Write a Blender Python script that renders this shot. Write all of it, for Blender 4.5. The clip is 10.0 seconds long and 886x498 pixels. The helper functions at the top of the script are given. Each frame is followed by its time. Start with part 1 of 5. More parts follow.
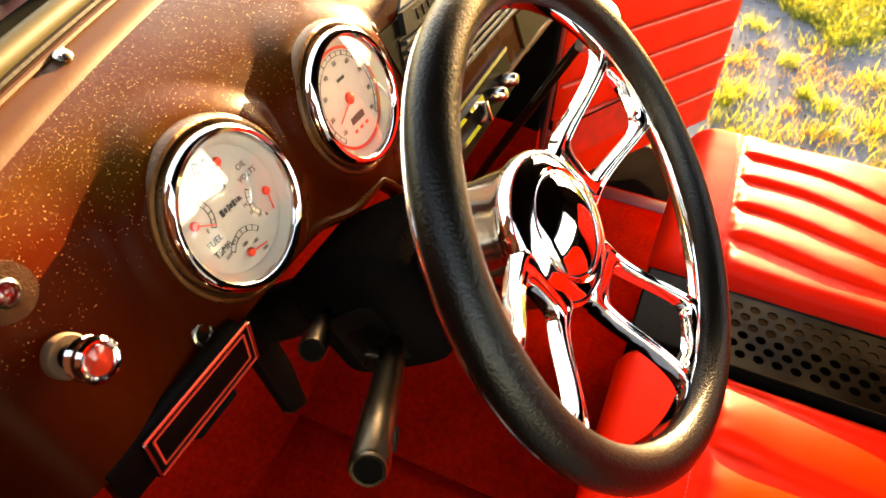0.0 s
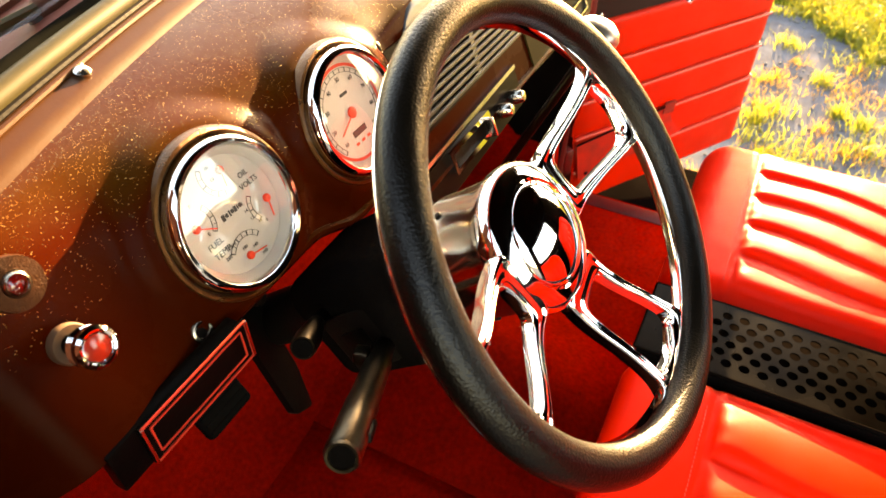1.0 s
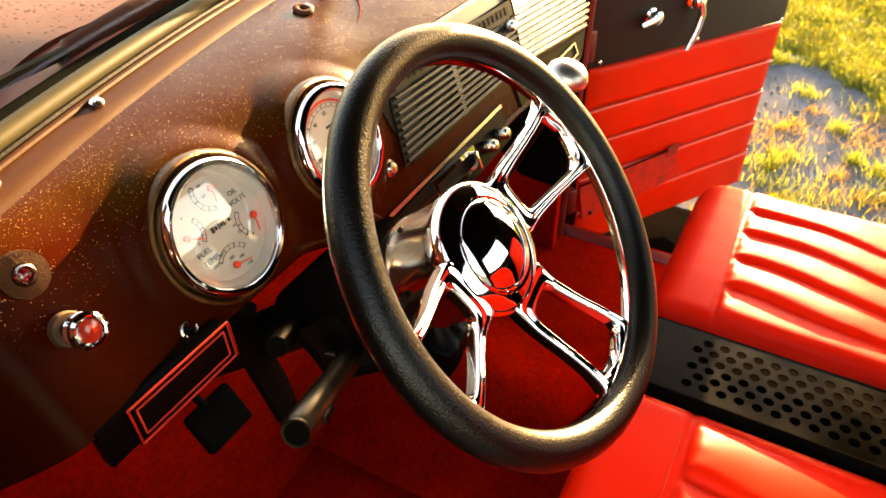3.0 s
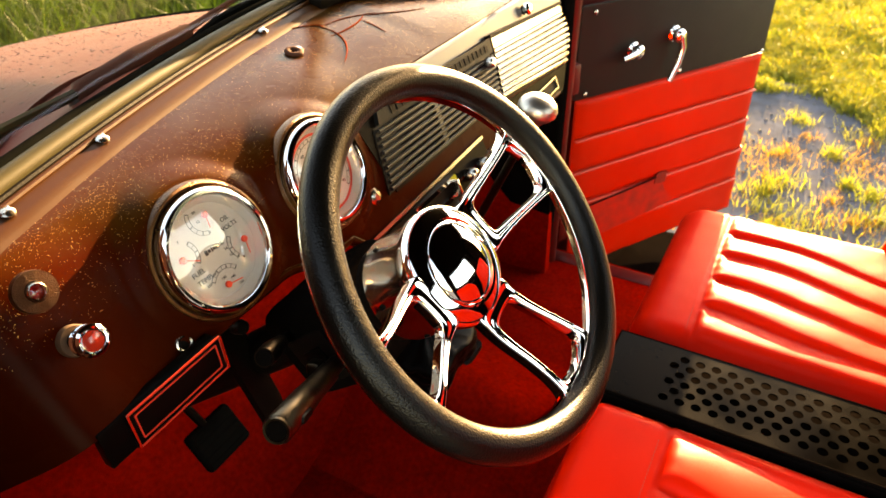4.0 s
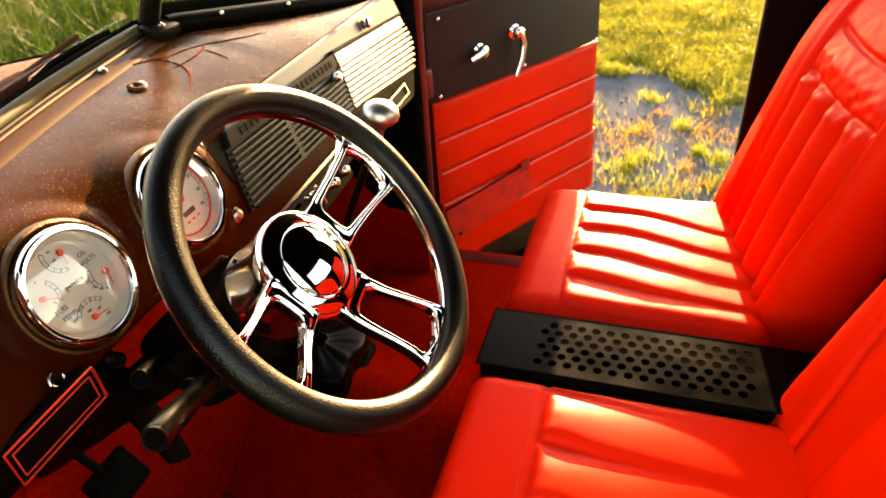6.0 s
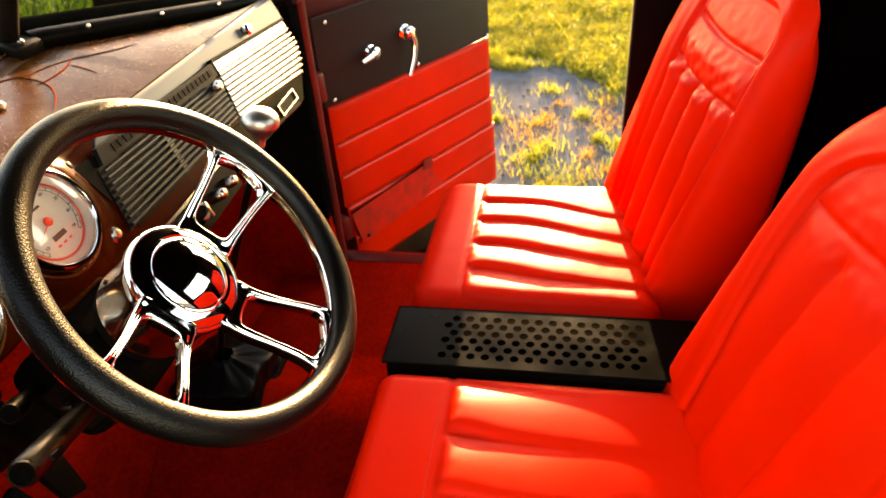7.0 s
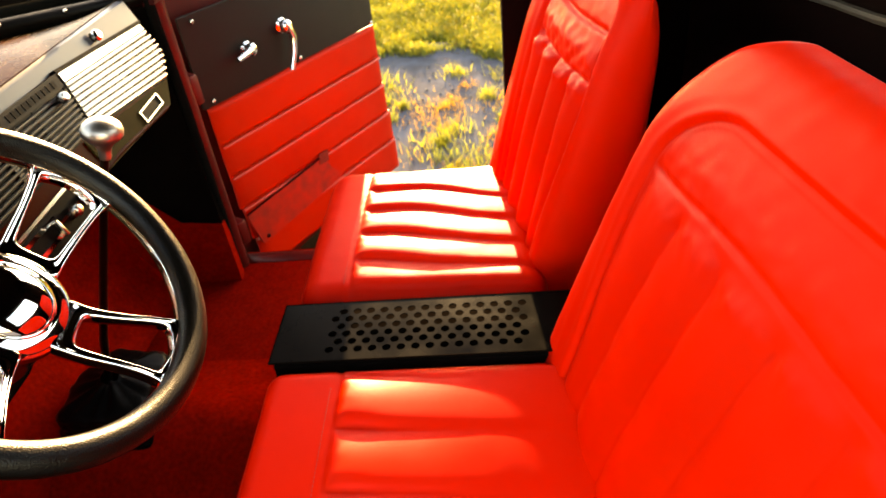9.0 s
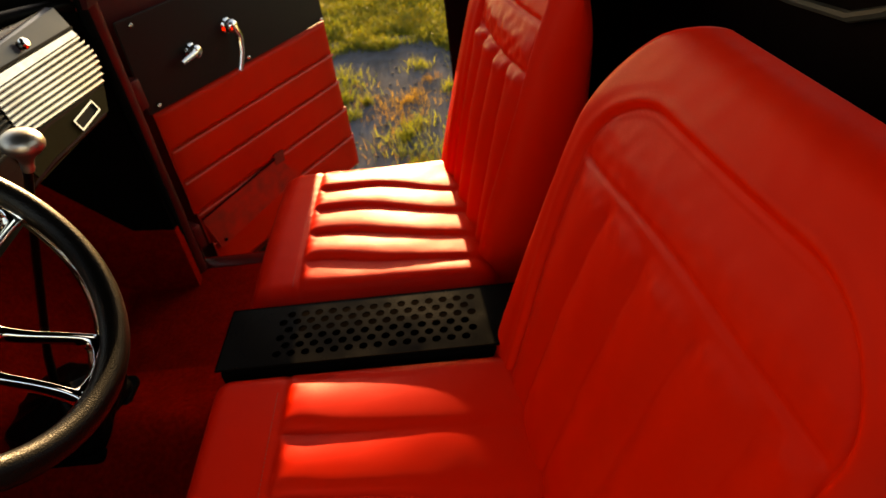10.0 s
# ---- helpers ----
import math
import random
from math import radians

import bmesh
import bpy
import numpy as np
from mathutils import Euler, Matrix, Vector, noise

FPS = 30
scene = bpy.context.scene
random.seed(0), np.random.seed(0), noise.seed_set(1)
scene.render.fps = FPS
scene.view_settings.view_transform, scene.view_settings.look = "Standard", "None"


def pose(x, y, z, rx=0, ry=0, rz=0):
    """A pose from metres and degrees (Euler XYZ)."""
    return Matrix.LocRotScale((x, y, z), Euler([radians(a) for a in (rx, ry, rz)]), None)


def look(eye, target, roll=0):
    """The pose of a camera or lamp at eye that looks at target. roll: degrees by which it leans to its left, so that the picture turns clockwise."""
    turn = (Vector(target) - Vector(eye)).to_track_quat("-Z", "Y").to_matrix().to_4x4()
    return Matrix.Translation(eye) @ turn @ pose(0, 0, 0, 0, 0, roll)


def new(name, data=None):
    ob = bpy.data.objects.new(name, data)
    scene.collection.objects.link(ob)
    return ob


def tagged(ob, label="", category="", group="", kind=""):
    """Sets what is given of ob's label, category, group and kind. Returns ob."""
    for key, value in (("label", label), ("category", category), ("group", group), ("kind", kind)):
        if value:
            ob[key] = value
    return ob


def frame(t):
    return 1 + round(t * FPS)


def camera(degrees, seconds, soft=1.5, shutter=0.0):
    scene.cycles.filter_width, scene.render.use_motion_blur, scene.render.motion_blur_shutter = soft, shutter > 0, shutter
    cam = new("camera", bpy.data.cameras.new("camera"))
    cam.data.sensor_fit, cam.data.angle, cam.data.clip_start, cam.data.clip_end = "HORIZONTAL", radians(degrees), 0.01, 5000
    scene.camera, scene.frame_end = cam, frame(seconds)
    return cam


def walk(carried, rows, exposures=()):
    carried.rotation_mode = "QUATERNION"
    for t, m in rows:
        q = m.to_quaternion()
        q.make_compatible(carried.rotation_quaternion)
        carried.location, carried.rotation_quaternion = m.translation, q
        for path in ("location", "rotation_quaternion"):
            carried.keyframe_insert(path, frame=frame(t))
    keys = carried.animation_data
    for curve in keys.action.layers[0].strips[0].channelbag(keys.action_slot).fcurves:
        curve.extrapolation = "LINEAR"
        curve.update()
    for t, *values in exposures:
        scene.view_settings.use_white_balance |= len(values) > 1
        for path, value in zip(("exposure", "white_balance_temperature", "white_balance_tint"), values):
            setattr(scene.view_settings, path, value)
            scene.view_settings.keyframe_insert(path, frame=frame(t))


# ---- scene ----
cam = camera(67.2, 10.0)
cam.data.dof.use_dof, cam.data.dof.focus_distance, cam.data.dof.aperture_fstop = True, 0.62, 10.0
ROWS = [
    (0, -0.9146, -0.4179, 1.6636, -67.43, -43.53, 1.91),
    (0.5, -0.9169, -0.4414, 1.6692, -65.20, -42.62, 0.82),
    (1, -0.9213, -0.4600, 1.6752, -63.53, -42.12, 0.22),
    (1.5, -0.9289, -0.4747, 1.6816, -62.03, -41.63, -0.25),
    (2, -0.9380, -0.4933, 1.6888, -61.79, -40.38, -0.36),
    (2.5, -0.9435, -0.5122, 1.6845, -61.07, -39.31, -0.66),
    (4, -0.9796, -0.5922, 1.7132, -59.69, -35.36, -2.26),
    (4.5, -0.9969, -0.6091, 1.7198, -60.09, -34.71, -3.22),
    (5, -1.0083, -0.6259, 1.7243, -62.96, -34.78, -3.80),
    (5.5, -1.0173, -0.6426, 1.7276, -65.59, -34.71, -4.57),
    (6, -1.0154, -0.6642, 1.7280, -69.91, -34.80, -4.92),
    (7.5, -1.0126, -0.7334, 1.7290, -80.21, -35.62, -5.36),
    (8, -1.0106, -0.7555, 1.7278, -81.71, -35.94, -5.97),
    (8.5, -1.0058, -0.7819, 1.7253, -83.37, -36.65, -6.24),
    (9, -1.0016, -0.8073, 1.7220, -84.31, -37.00, -6.91),
    (9.5, -0.9975, -0.8358, 1.7197, -85.35, -37.41, -7.69),
    (10, -0.9915, -0.8654, 1.7165, -86.31, -37.84, -8.29),
]


def eye_pose(x, y, z, yaw, pitch, roll):
    return pose(x, y, z, 0, 0, yaw) @ pose(0, 0, 0, 90 + pitch) @ pose(0, 0, 0, 0, 0, roll)


EXPOSURES = [(0.0, 4.60, 9800, 20), (1.5, 4.60, 9800, 20), (2.0, 4.54, 9800, 20), (2.7, 4.26, 9800, 20), (6.0, 4.00, 9800, 20), (9.2, 4.03, 9800, 20), (9.6, 3.52, 9800, 20), (10.0, 2.25, 9800, 20)]
walk(cam, [(t, eye_pose(*r)) for t, *r in ROWS], EXPOSURES)

# ---- light ----
SUN = Vector((1.0, 0.07, 0.155)).normalized()
world = bpy.data.worlds.new("world")
world.use_nodes = True
scene.world = world
wn, wl = world.node_tree.nodes, world.node_tree.links
sky = wn.new("ShaderNodeTexSky")
sky.sky_type, sky.sun_disc = "NISHITA", False
sky.sun_elevation = math.asin(SUN.z)
sky.sun_rotation = math.atan2(SUN.x, SUN.y)
wl.new(sky.outputs[0], wn["Background"].inputs[0])
wn["Background"].inputs[1].default_value = 0.145
lamp = bpy.data.lights.new("sun", "SUN")
lamp.energy, lamp.angle, lamp.color = 5.0, radians(0.6), (1.0, 0.78, 0.46)
sun = new("sun", lamp)
sun.matrix_world = look(SUN * 20, (0, 0, 0))

# ---- materials ----
def material(name, colour, rough=0.5, metal=0.0, second=None, scale=40.0, mix=0.5, bump=0.0, bump_scale=200.0,
             coat=0.0, spec=0.5, rough_var=0.0, fine=0.25, transmission=0.0, detail=6.0):
    """A surface with colour that varies at two scales, uneven gloss and a fine relief."""
    m = bpy.data.materials.new(name)
    m.use_nodes = True
    n, l = m.node_tree.nodes, m.node_tree.links
    b = n["Principled BSDF"]
    b.inputs["Base Color"].default_value = (*colour, 1)
    b.inputs["Roughness"].default_value = rough
    b.inputs["Metallic"].default_value = metal
    b.inputs["Specular IOR Level"].default_value = spec
    b.inputs["Coat Weight"].default_value = coat
    b.inputs["Coat Roughness"].default_value = 0.12
    b.inputs["Transmission Weight"].default_value = transmission
    tc = n.new("ShaderNodeTexCoord")
    if second:
        big = n.new("ShaderNodeTexNoise")
        big.inputs["Scale"].default_value, big.inputs["Detail"].default_value = scale * 0.18, detail
        small = n.new("ShaderNodeTexNoise")
        small.inputs["Scale"].default_value, small.inputs["Detail"].default_value = scale, detail
        for t in (big, small):
            l.new(tc.outputs["Object"], t.inputs["Vector"])
        add = n.new("ShaderNodeMix")
        add.data_type = "FLOAT"
        add.inputs["Factor"].default_value = fine
        l.new(big.outputs["Fac"], add.inputs["A"])
        l.new(small.outputs["Fac"], add.inputs["B"])
        ramp = n.new("ShaderNodeValToRGB")
        ramp.color_ramp.elements[0].position, ramp.color_ramp.elements[1].position = 0.5 - mix * 0.3, 0.5 + mix * 0.3
        ramp.color_ramp.elements[0].color, ramp.color_ramp.elements[1].color = (*colour, 1), (*second, 1)
        l.new(add.outputs["Result"], ramp.inputs["Fac"])
        l.new(ramp.outputs["Color"], b.inputs["Base Color"])
        if rough_var:
            rr = n.new("ShaderNodeMapRange")
            rr.inputs["To Min"].default_value, rr.inputs["To Max"].default_value = rough - rough_var, rough + rough_var
            l.new(small.outputs["Fac"], rr.inputs["Value"])
            l.new(rr.outputs["Result"], b.inputs["Roughness"])
    if bump:
        tex = n.new("ShaderNodeTexNoise")
        tex.inputs["Scale"].default_value, tex.inputs["Detail"].default_value = bump_scale, 4.0
        l.new(tc.outputs["Object"], tex.inputs["Vector"])
        bp = n.new("ShaderNodeBump")
        bp.inputs["Strength"].default_value, bp.inputs["Distance"].default_value = bump, 0.002
        l.new(tex.outputs["Fac"], bp.inputs["Height"])
        l.new(bp.outputs["Normal"], b.inputs["Normal"])
    return m


def leather_grain(m, scale, strength, distance=0.0012):
    """Cell-like creases, as on pebbled leather."""
    n, l = m.node_tree.nodes, m.node_tree.links
    tc = n.new("ShaderNodeTexCoord")
    wob = n.new("ShaderNodeTexNoise")
    wob.inputs["Scale"].default_value = scale * 0.35
    l.new(tc.outputs["Object"], wob.inputs["Vector"])
    mixv = n.new("ShaderNodeVectorMath")
    mixv.operation = "MULTIPLY_ADD"
    mixv.inputs[1].default_value = (0.012, 0.012, 0.012)
    l.new(wob.outputs["Color"], mixv.inputs[0])
    l.new(tc.outputs["Object"], mixv.inputs[2])
    v = n.new("ShaderNodeTexVoronoi")
    v.feature = "SMOOTH_F1"
    v.inputs["Scale"].default_value = scale
    l.new(mixv.outputs[0], v.inputs["Vector"])
    bp = n.new("ShaderNodeBump")
    bp.invert = True
    bp.inputs["Strength"].default_value, bp.inputs["Distance"].default_value = strength, distance
    l.new(v.outputs["Distance"], bp.inputs["Height"])
    l.new(bp.outputs["Normal"], n["Principled BSDF"].inputs["Normal"])
    return m


def pebbled(m, scale, strength, distance):
    """Small even pebbles, as on steering wheel leather."""
    n, l = m.node_tree.nodes, m.node_tree.links
    tc, v, bp = n.new("ShaderNodeTexCoord"), n.new("ShaderNodeTexVoronoi"), n.new("ShaderNodeBump")
    v.inputs["Scale"].default_value = scale
    l.new(tc.outputs["Object"], v.inputs["Vector"])
    bp.invert = True
    bp.inputs["Strength"].default_value, bp.inputs["Distance"].default_value = strength, distance
    l.new(v.outputs["Distance"], bp.inputs["Height"])
    l.new(bp.outputs["Normal"], n["Principled BSDF"].inputs["Normal"])
    return m


VINYL = leather_grain(material("red_vinyl", (0.63, 0.0100, 0.0035), 0.44, second=(0.67, 0.0135, 0.0045), scale=18, rough_var=0.05, spec=0.05), 900, 0.16, 0.0005)
DOOR_VINYL = material("red_door_vinyl", (0.40, 0.015, 0.0040), 0.48, spec=0.06, second=(0.29, 0.012, 0.0040), scale=25, mix=0.9, rough_var=0.08, bump=0.12, bump_scale=60)
WELT_LIGHT = material("lit_welt", (0.44, 0.060, 0.038), 0.35, spec=0.25, second=(0.38, 0.022, 0.010), scale=40, mix=0.8, fine=0.5, rough_var=0.08)
SCUFF = material("scuffed_vinyl", (0.36, 0.015, 0.006), 0.6, spec=0.1, second=(0.15, 0.020, 0.012), scale=24, mix=0.5, fine=0.55, bump=0.2, bump_scale=120)
TORN = material("torn_backing", (0.07, 0.014, 0.009), 0.8, spec=0.1, second=(0.17, 0.02, 0.010), scale=60, mix=0.6, fine=0.5, bump=0.3, bump_scale=200)
CARPET = material("red_carpet", (0.115, 0.0024, 0.0011), 0.95, second=(0.345, 0.0080, 0.0034), scale=110, mix=0.9, bump=0.9, bump_scale=700, spec=0.0, fine=0.6)
RED_PAINT = material("red_paint", (0.11, 0.004, 0.0024), 0.38, spec=0.3, second=(0.020, 0.003, 0.0024), scale=26, mix=0.55, rough_var=0.1)
PATINA = material("patina_paint", (0.023, 0.0018, 0.0003), 0.27, second=(0.031, 0.0044, 0.0005), scale=20, mix=1.0, rough_var=0.08, spec=0.05, metal=0.0, bump=0.05, bump_scale=900, fine=0.55)


def gold_flakes(m, scale, share):
    """Tiny bright metal flakes over a paint; upward faces get more, with a golden film of dust and painted sun glow."""
    n, l = m.node_tree.nodes, m.node_tree.links
    b = n["Principled BSDF"]
    tc, v, r, big = n.new("ShaderNodeTexCoord"), n.new("ShaderNodeTexVoronoi"), n.new("ShaderNodeMath"), n.new("ShaderNodeTexNoise")
    v.inputs["Scale"].default_value = scale
    l.new(tc.outputs["Object"], v.inputs["Vector"])
    big.inputs["Scale"].default_value, big.inputs["Detail"].default_value = 9.0, 3.0
    l.new(tc.outputs["Object"], big.inputs["Vector"])
    sep, lim = n.new("ShaderNodeSeparateColor"), n.new("ShaderNodeMath")
    l.new(v.outputs["Color"], sep.inputs[0])
    lim.operation, lim.inputs[1].default_value, lim.inputs[2].default_value = "MULTIPLY_ADD", -share * 2, 1.0
    geo, up, facing_up, dust_glow = n.new("ShaderNodeNewGeometry"), n.new("ShaderNodeSeparateXYZ"), n.new("ShaderNodeMapRange"), n.new("ShaderNodeMath")
    l.new(geo.outputs["Normal"], up.inputs[0])
    l.new(up.outputs["Z"], facing_up.inputs["Value"])
    facing_up.inputs["From Min"].default_value, facing_up.inputs["From Max"].default_value, facing_up.inputs["To Min"].default_value = 0.56, 0.90, 0.0
    dust_glow.operation = "MULTIPLY"
    l.new(big.outputs["Fac"], dust_glow.inputs[0])
    l.new(facing_up.outputs["Result"], dust_glow.inputs[1])
    l.new(dust_glow.outputs[0], lim.inputs[0])
    r.operation = "GREATER_THAN"
    l.new(sep.outputs[0], r.inputs[0])
    l.new(lim.outputs[0], r.inputs[1])
    mixc = n.new("ShaderNodeMix")
    mixc.data_type = "RGBA"
    l.new(r.outputs[0], mixc.inputs["Factor"])
    # Upward faces tinted golden: settled dust and the sunlit glow put into the colour.
    film_, share_ = n.new("ShaderNodeMix"), n.new("ShaderNodeMath")
    film_.data_type = "RGBA"
    share_.operation, share_.inputs[1].default_value = "MULTIPLY", 1.3
    share_.use_clamp = True
    l.new(dust_glow.outputs[0], share_.inputs[0])
    l.new(share_.outputs[0], film_.inputs["Factor"])
    l.new(b.inputs["Base Color"].links[0].from_socket, film_.inputs["A"])
    film_.inputs["B"].default_value = (0.032, 0.0118, 0.0012, 1)
    l.new(film_.outputs["Result"], mixc.inputs["A"])
    mixc.inputs["B"].default_value = (0.62, 0.38, 0.15, 1)
    l.new(mixc.outputs["Result"], b.inputs["Base Color"])
    l.new(r.outputs[0], b.inputs["Metallic"])
    gloss = n.new("ShaderNodeMapRange")
    gloss.inputs["To Min"].default_value, gloss.inputs["To Max"].default_value = 0.016, 0.085
    l.new(dust_glow.outputs[0], gloss.inputs["Value"])
    l.new(gloss.outputs["Result"], b.inputs["Specular IOR Level"])
    return m


gold_flakes(PATINA, 2600, 0.011)
DISH = material("bronze_paint", (0.135, 0.056, 0.017), 0.30, second=(0.040, 0.013, 0.004), scale=110, mix=0.8, rough_var=0.1, bump=0.45, bump_scale=900, coat=0.15, metal=0.8, spec=0.15)
WASHER = material("rough_bronze", (0.060, 0.020, 0.006), 0.34, second=(0.020, 0.006, 0.002), scale=110, mix=0.8, rough_var=0.1, bump=0.45, bump_scale=900, metal=0.5, spec=0.15)
TRIM_PAINT = material("ochre_trim_paint", (0.036, 0.0118, 0.0021), 0.42, spec=0.06, second=(0.020, 0.0054, 0.0010), scale=30, mix=0.9, rough_var=0.1, bump=0.05, bump_scale=300)
BRASS = material("olive_brass", (0.026, 0.0222, 0.0085), 0.48, metal=0.0, spec=0.05, second=(0.017, 0.0138, 0.0050), scale=30, mix=0.8, rough_var=0.08, bump=0.02, bump_scale=200)
RUBBER = material("black_rubber", (0.0020, 0.0022, 0.0019), 0.62, spec=0.0, second=(0.0042, 0.0042, 0.0036), scale=50, bump=0.2, bump_scale=300)
BLACK = material("black_paint", (0.0016, 0.0013, 0.0011), 0.34, spec=0.03, second=(0.0028, 0.0023, 0.0019), scale=40, rough_var=0.1, bump=0.1, bump_scale=400)
CONSOLE_BLACK = material("console_black", (0.0006, 0.0005, 0.0004), 0.26, spec=0.018, second=(0.0014, 0.0007, 0.0003), scale=14, mix=0.5, rough_var=0.16, bump=0.015, bump_scale=400)
BLACK_PANEL = material("black_board", (0.0046, 0.0040, 0.0034), 0.55, spec=0.17, second=(0.0080, 0.0067, 0.0055), scale=12, rough_var=0.12, bump=0.2, bump_scale=500)
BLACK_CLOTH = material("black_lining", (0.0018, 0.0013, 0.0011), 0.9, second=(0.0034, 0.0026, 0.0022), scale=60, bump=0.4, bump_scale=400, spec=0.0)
LEATHER = pebbled(material("black_leather", (0.0013, 0.0009, 0.0006), 0.32, second=(0.0020, 0.0013, 0.0008), scale=60, rough_var=0.02, spec=0.14), 640, 0.55, 0.0005)
BOOT = material("boot_leather", (0.0012, 0.0010, 0.0009), 0.42, spec=0.06, second=(0.0022, 0.0018, 0.0016), scale=60, bump=0.25, bump_scale=120)
CHROME = material("chrome", (0.83, 0.82, 0.80), 0.05, metal=1.0, second=(0.74, 0.72, 0.69), scale=20, rough_var=0.025)
WORN_CHROME = material("worn_chrome", (0.62, 0.58, 0.52), 0.22, metal=1.0, second=(0.40, 0.34, 0.27), scale=60, rough_var=0.1, bump=0.1, bump_scale=300)
TURNED = material("turned_metal", (0.66, 0.58, 0.47), 0.15, metal=1.0, second=(0.50, 0.42, 0.33), scale=30, rough_var=0.05)
DUST = material("gold_dust", (0.55, 0.33, 0.12), 0.4, metal=0.6)
RIB_METAL = material("polished_ribs", (0.37, 0.38, 0.385), 0.22, metal=1.0, second=(0.27, 0.27, 0.265), scale=60, rough_var=0.06)
KNOB_METAL = material("brushed_knob", (0.52, 0.48, 0.43), 0.36, metal=1.0, second=(0.40, 0.36, 0.31), scale=60, rough_var=0.06)
STEEL = material("dull_steel", (0.042, 0.032, 0.021), 0.34, metal=1.0, second=(0.024, 0.017, 0.011), scale=50, rough_var=0.1, bump=0.1, bump_scale=300)
GUNMETAL = material("grey_ribs", (0.040, 0.045, 0.047), 0.42, metal=0.7, spec=0.2, second=(0.030, 0.032, 0.030), scale=60, rough_var=0.1, bump=0.1, bump_scale=300)
PLATE_GREY = material("grey_plate", (0.0070, 0.0082, 0.0088), 0.45, metal=0.3, spec=0.05, second=(0.0044, 0.0050, 0.0054), scale=60, rough_var=0.1, bump=0.15, bump_scale=300)
DARK_METAL = material("dark_metal", (0.0026, 0.0021, 0.0017), 0.42, spec=0.03, second=(0.005, 0.0038, 0.0028), scale=50, rough_var=0.1, bump=0.15, bump_scale=300)
WIPER_BROWN = material("rusty_brown_paint", (0.036, 0.0125, 0.0070), 0.75, spec=0.05, second=(0.055, 0.020, 0.012), scale=40, bump=0.15, bump_scale=200)
# Sky reflection on the shaded dash face, put into a grey colour.
SHADE_SHEEN = material("shaded_face_sheen", (0.036, 0.047, 0.066), 0.30, spec=0.35, second=(0.028, 0.036, 0.048), scale=24, mix=0.8, rough_var=0.05, bump=0.03, bump_scale=300)
GREY_PLASTIC = material("grey_plastic", (0.040, 0.038, 0.033), 0.5, spec=0.1, second=(0.030, 0.028, 0.024), scale=40)
OLIVE = material("olive_paint", (0.030, 0.0245, 0.0070), 0.6, spec=0.02, second=(0.020, 0.0160, 0.0045), scale=30, mix=0.7, bump=0.15, bump_scale=300)
DIAL = material("dial_white", (0.50, 0.445, 0.405), 0.5, spec=0.2, second=(0.45, 0.39, 0.35), scale=30)
INK = material("dial_ink", (0.02, 0.018, 0.018), 0.6)
RED_INK = material("red_ink", (0.80, 0.05, 0.02), 0.45)
LINE_RED = material("red_lines", (0.62, 0.055, 0.032), 0.35, metal=0.3)
CORAL = material("pin_stripe", (0.14, 0.020, 0.003), 0.9, spec=0.0)
CREAM = material("cream_enamel", (0.11, 0.070, 0.040), 0.6, spec=0.2, second=(0.055, 0.024, 0.013), scale=90, mix=0.8)
LENS_RED = material("ruby_lens", (0.16, 0.003, 0.002), 0.08, coat=1.0)
KNOB_RED = material("glossy_red_button", (0.34, 0.020, 0.009), 0.15, coat=0.7)
HOOD = material("faded_red_hood", (0.066, 0.019, 0.013), 0.55, spec=0.03, second=(0.105, 0.036, 0.026), scale=14, mix=1.0, rough_var=0.1, bump=0.25, bump_scale=90, fine=0.4)
WATER = material("wet_beads", (0.020, 0.006, 0.0045), 0.45, spec=0.05, second=(0.03, 0.010, 0.007), scale=40)
STITCH = material("red_thread", (0.45, 0.02, 0.01), 0.7)
BLADE = material("grass_blade", (0.060, 0.098, 0.008), 0.5, second=(0.205, 0.190, 0.020), scale=2.6, mix=0.7, fine=0.5)
BLOSSOM = material("yellow_blossom", (0.200, 0.175, 0.014), 0.6, second=(0.265, 0.200, 0.012), scale=3.0, mix=0.8, fine=0.5, spec=0.1)
BLADE_DRY = material("dry_grass_blade", (0.20, 0.085, 0.012), 0.6, second=(0.26, 0.16, 0.018), scale=3.0, mix=0.7, fine=0.5)
BLADE_GREEN = material("green_grass_blade", (0.006, 0.024, 0.0018), 0.5, spec=0.1, second=(0.024, 0.042, 0.004), scale=1.5, mix=0.6)
GROUND = material("gravel_soil", (0.085, 0.092, 0.112), 0.9, spec=0.0, second=(0.050, 0.047, 0.046), scale=11, mix=0.7, fine=0.5, bump=0.25, bump_scale=60)
GRASS_BED = material("grass_bed", (0.040, 0.050, 0.006), 0.95, spec=0.0, second=(0.115, 0.100, 0.010), scale=14, mix=0.8, bump=0.8, bump_scale=60)
STONE = material("pebbles", (0.10, 0.10, 0.10), 0.85, spec=0.1, second=(0.05, 0.047, 0.043), scale=40, mix=0.9, bump=0.3, bump_scale=150)
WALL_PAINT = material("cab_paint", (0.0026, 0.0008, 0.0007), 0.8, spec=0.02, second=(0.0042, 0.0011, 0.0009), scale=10)
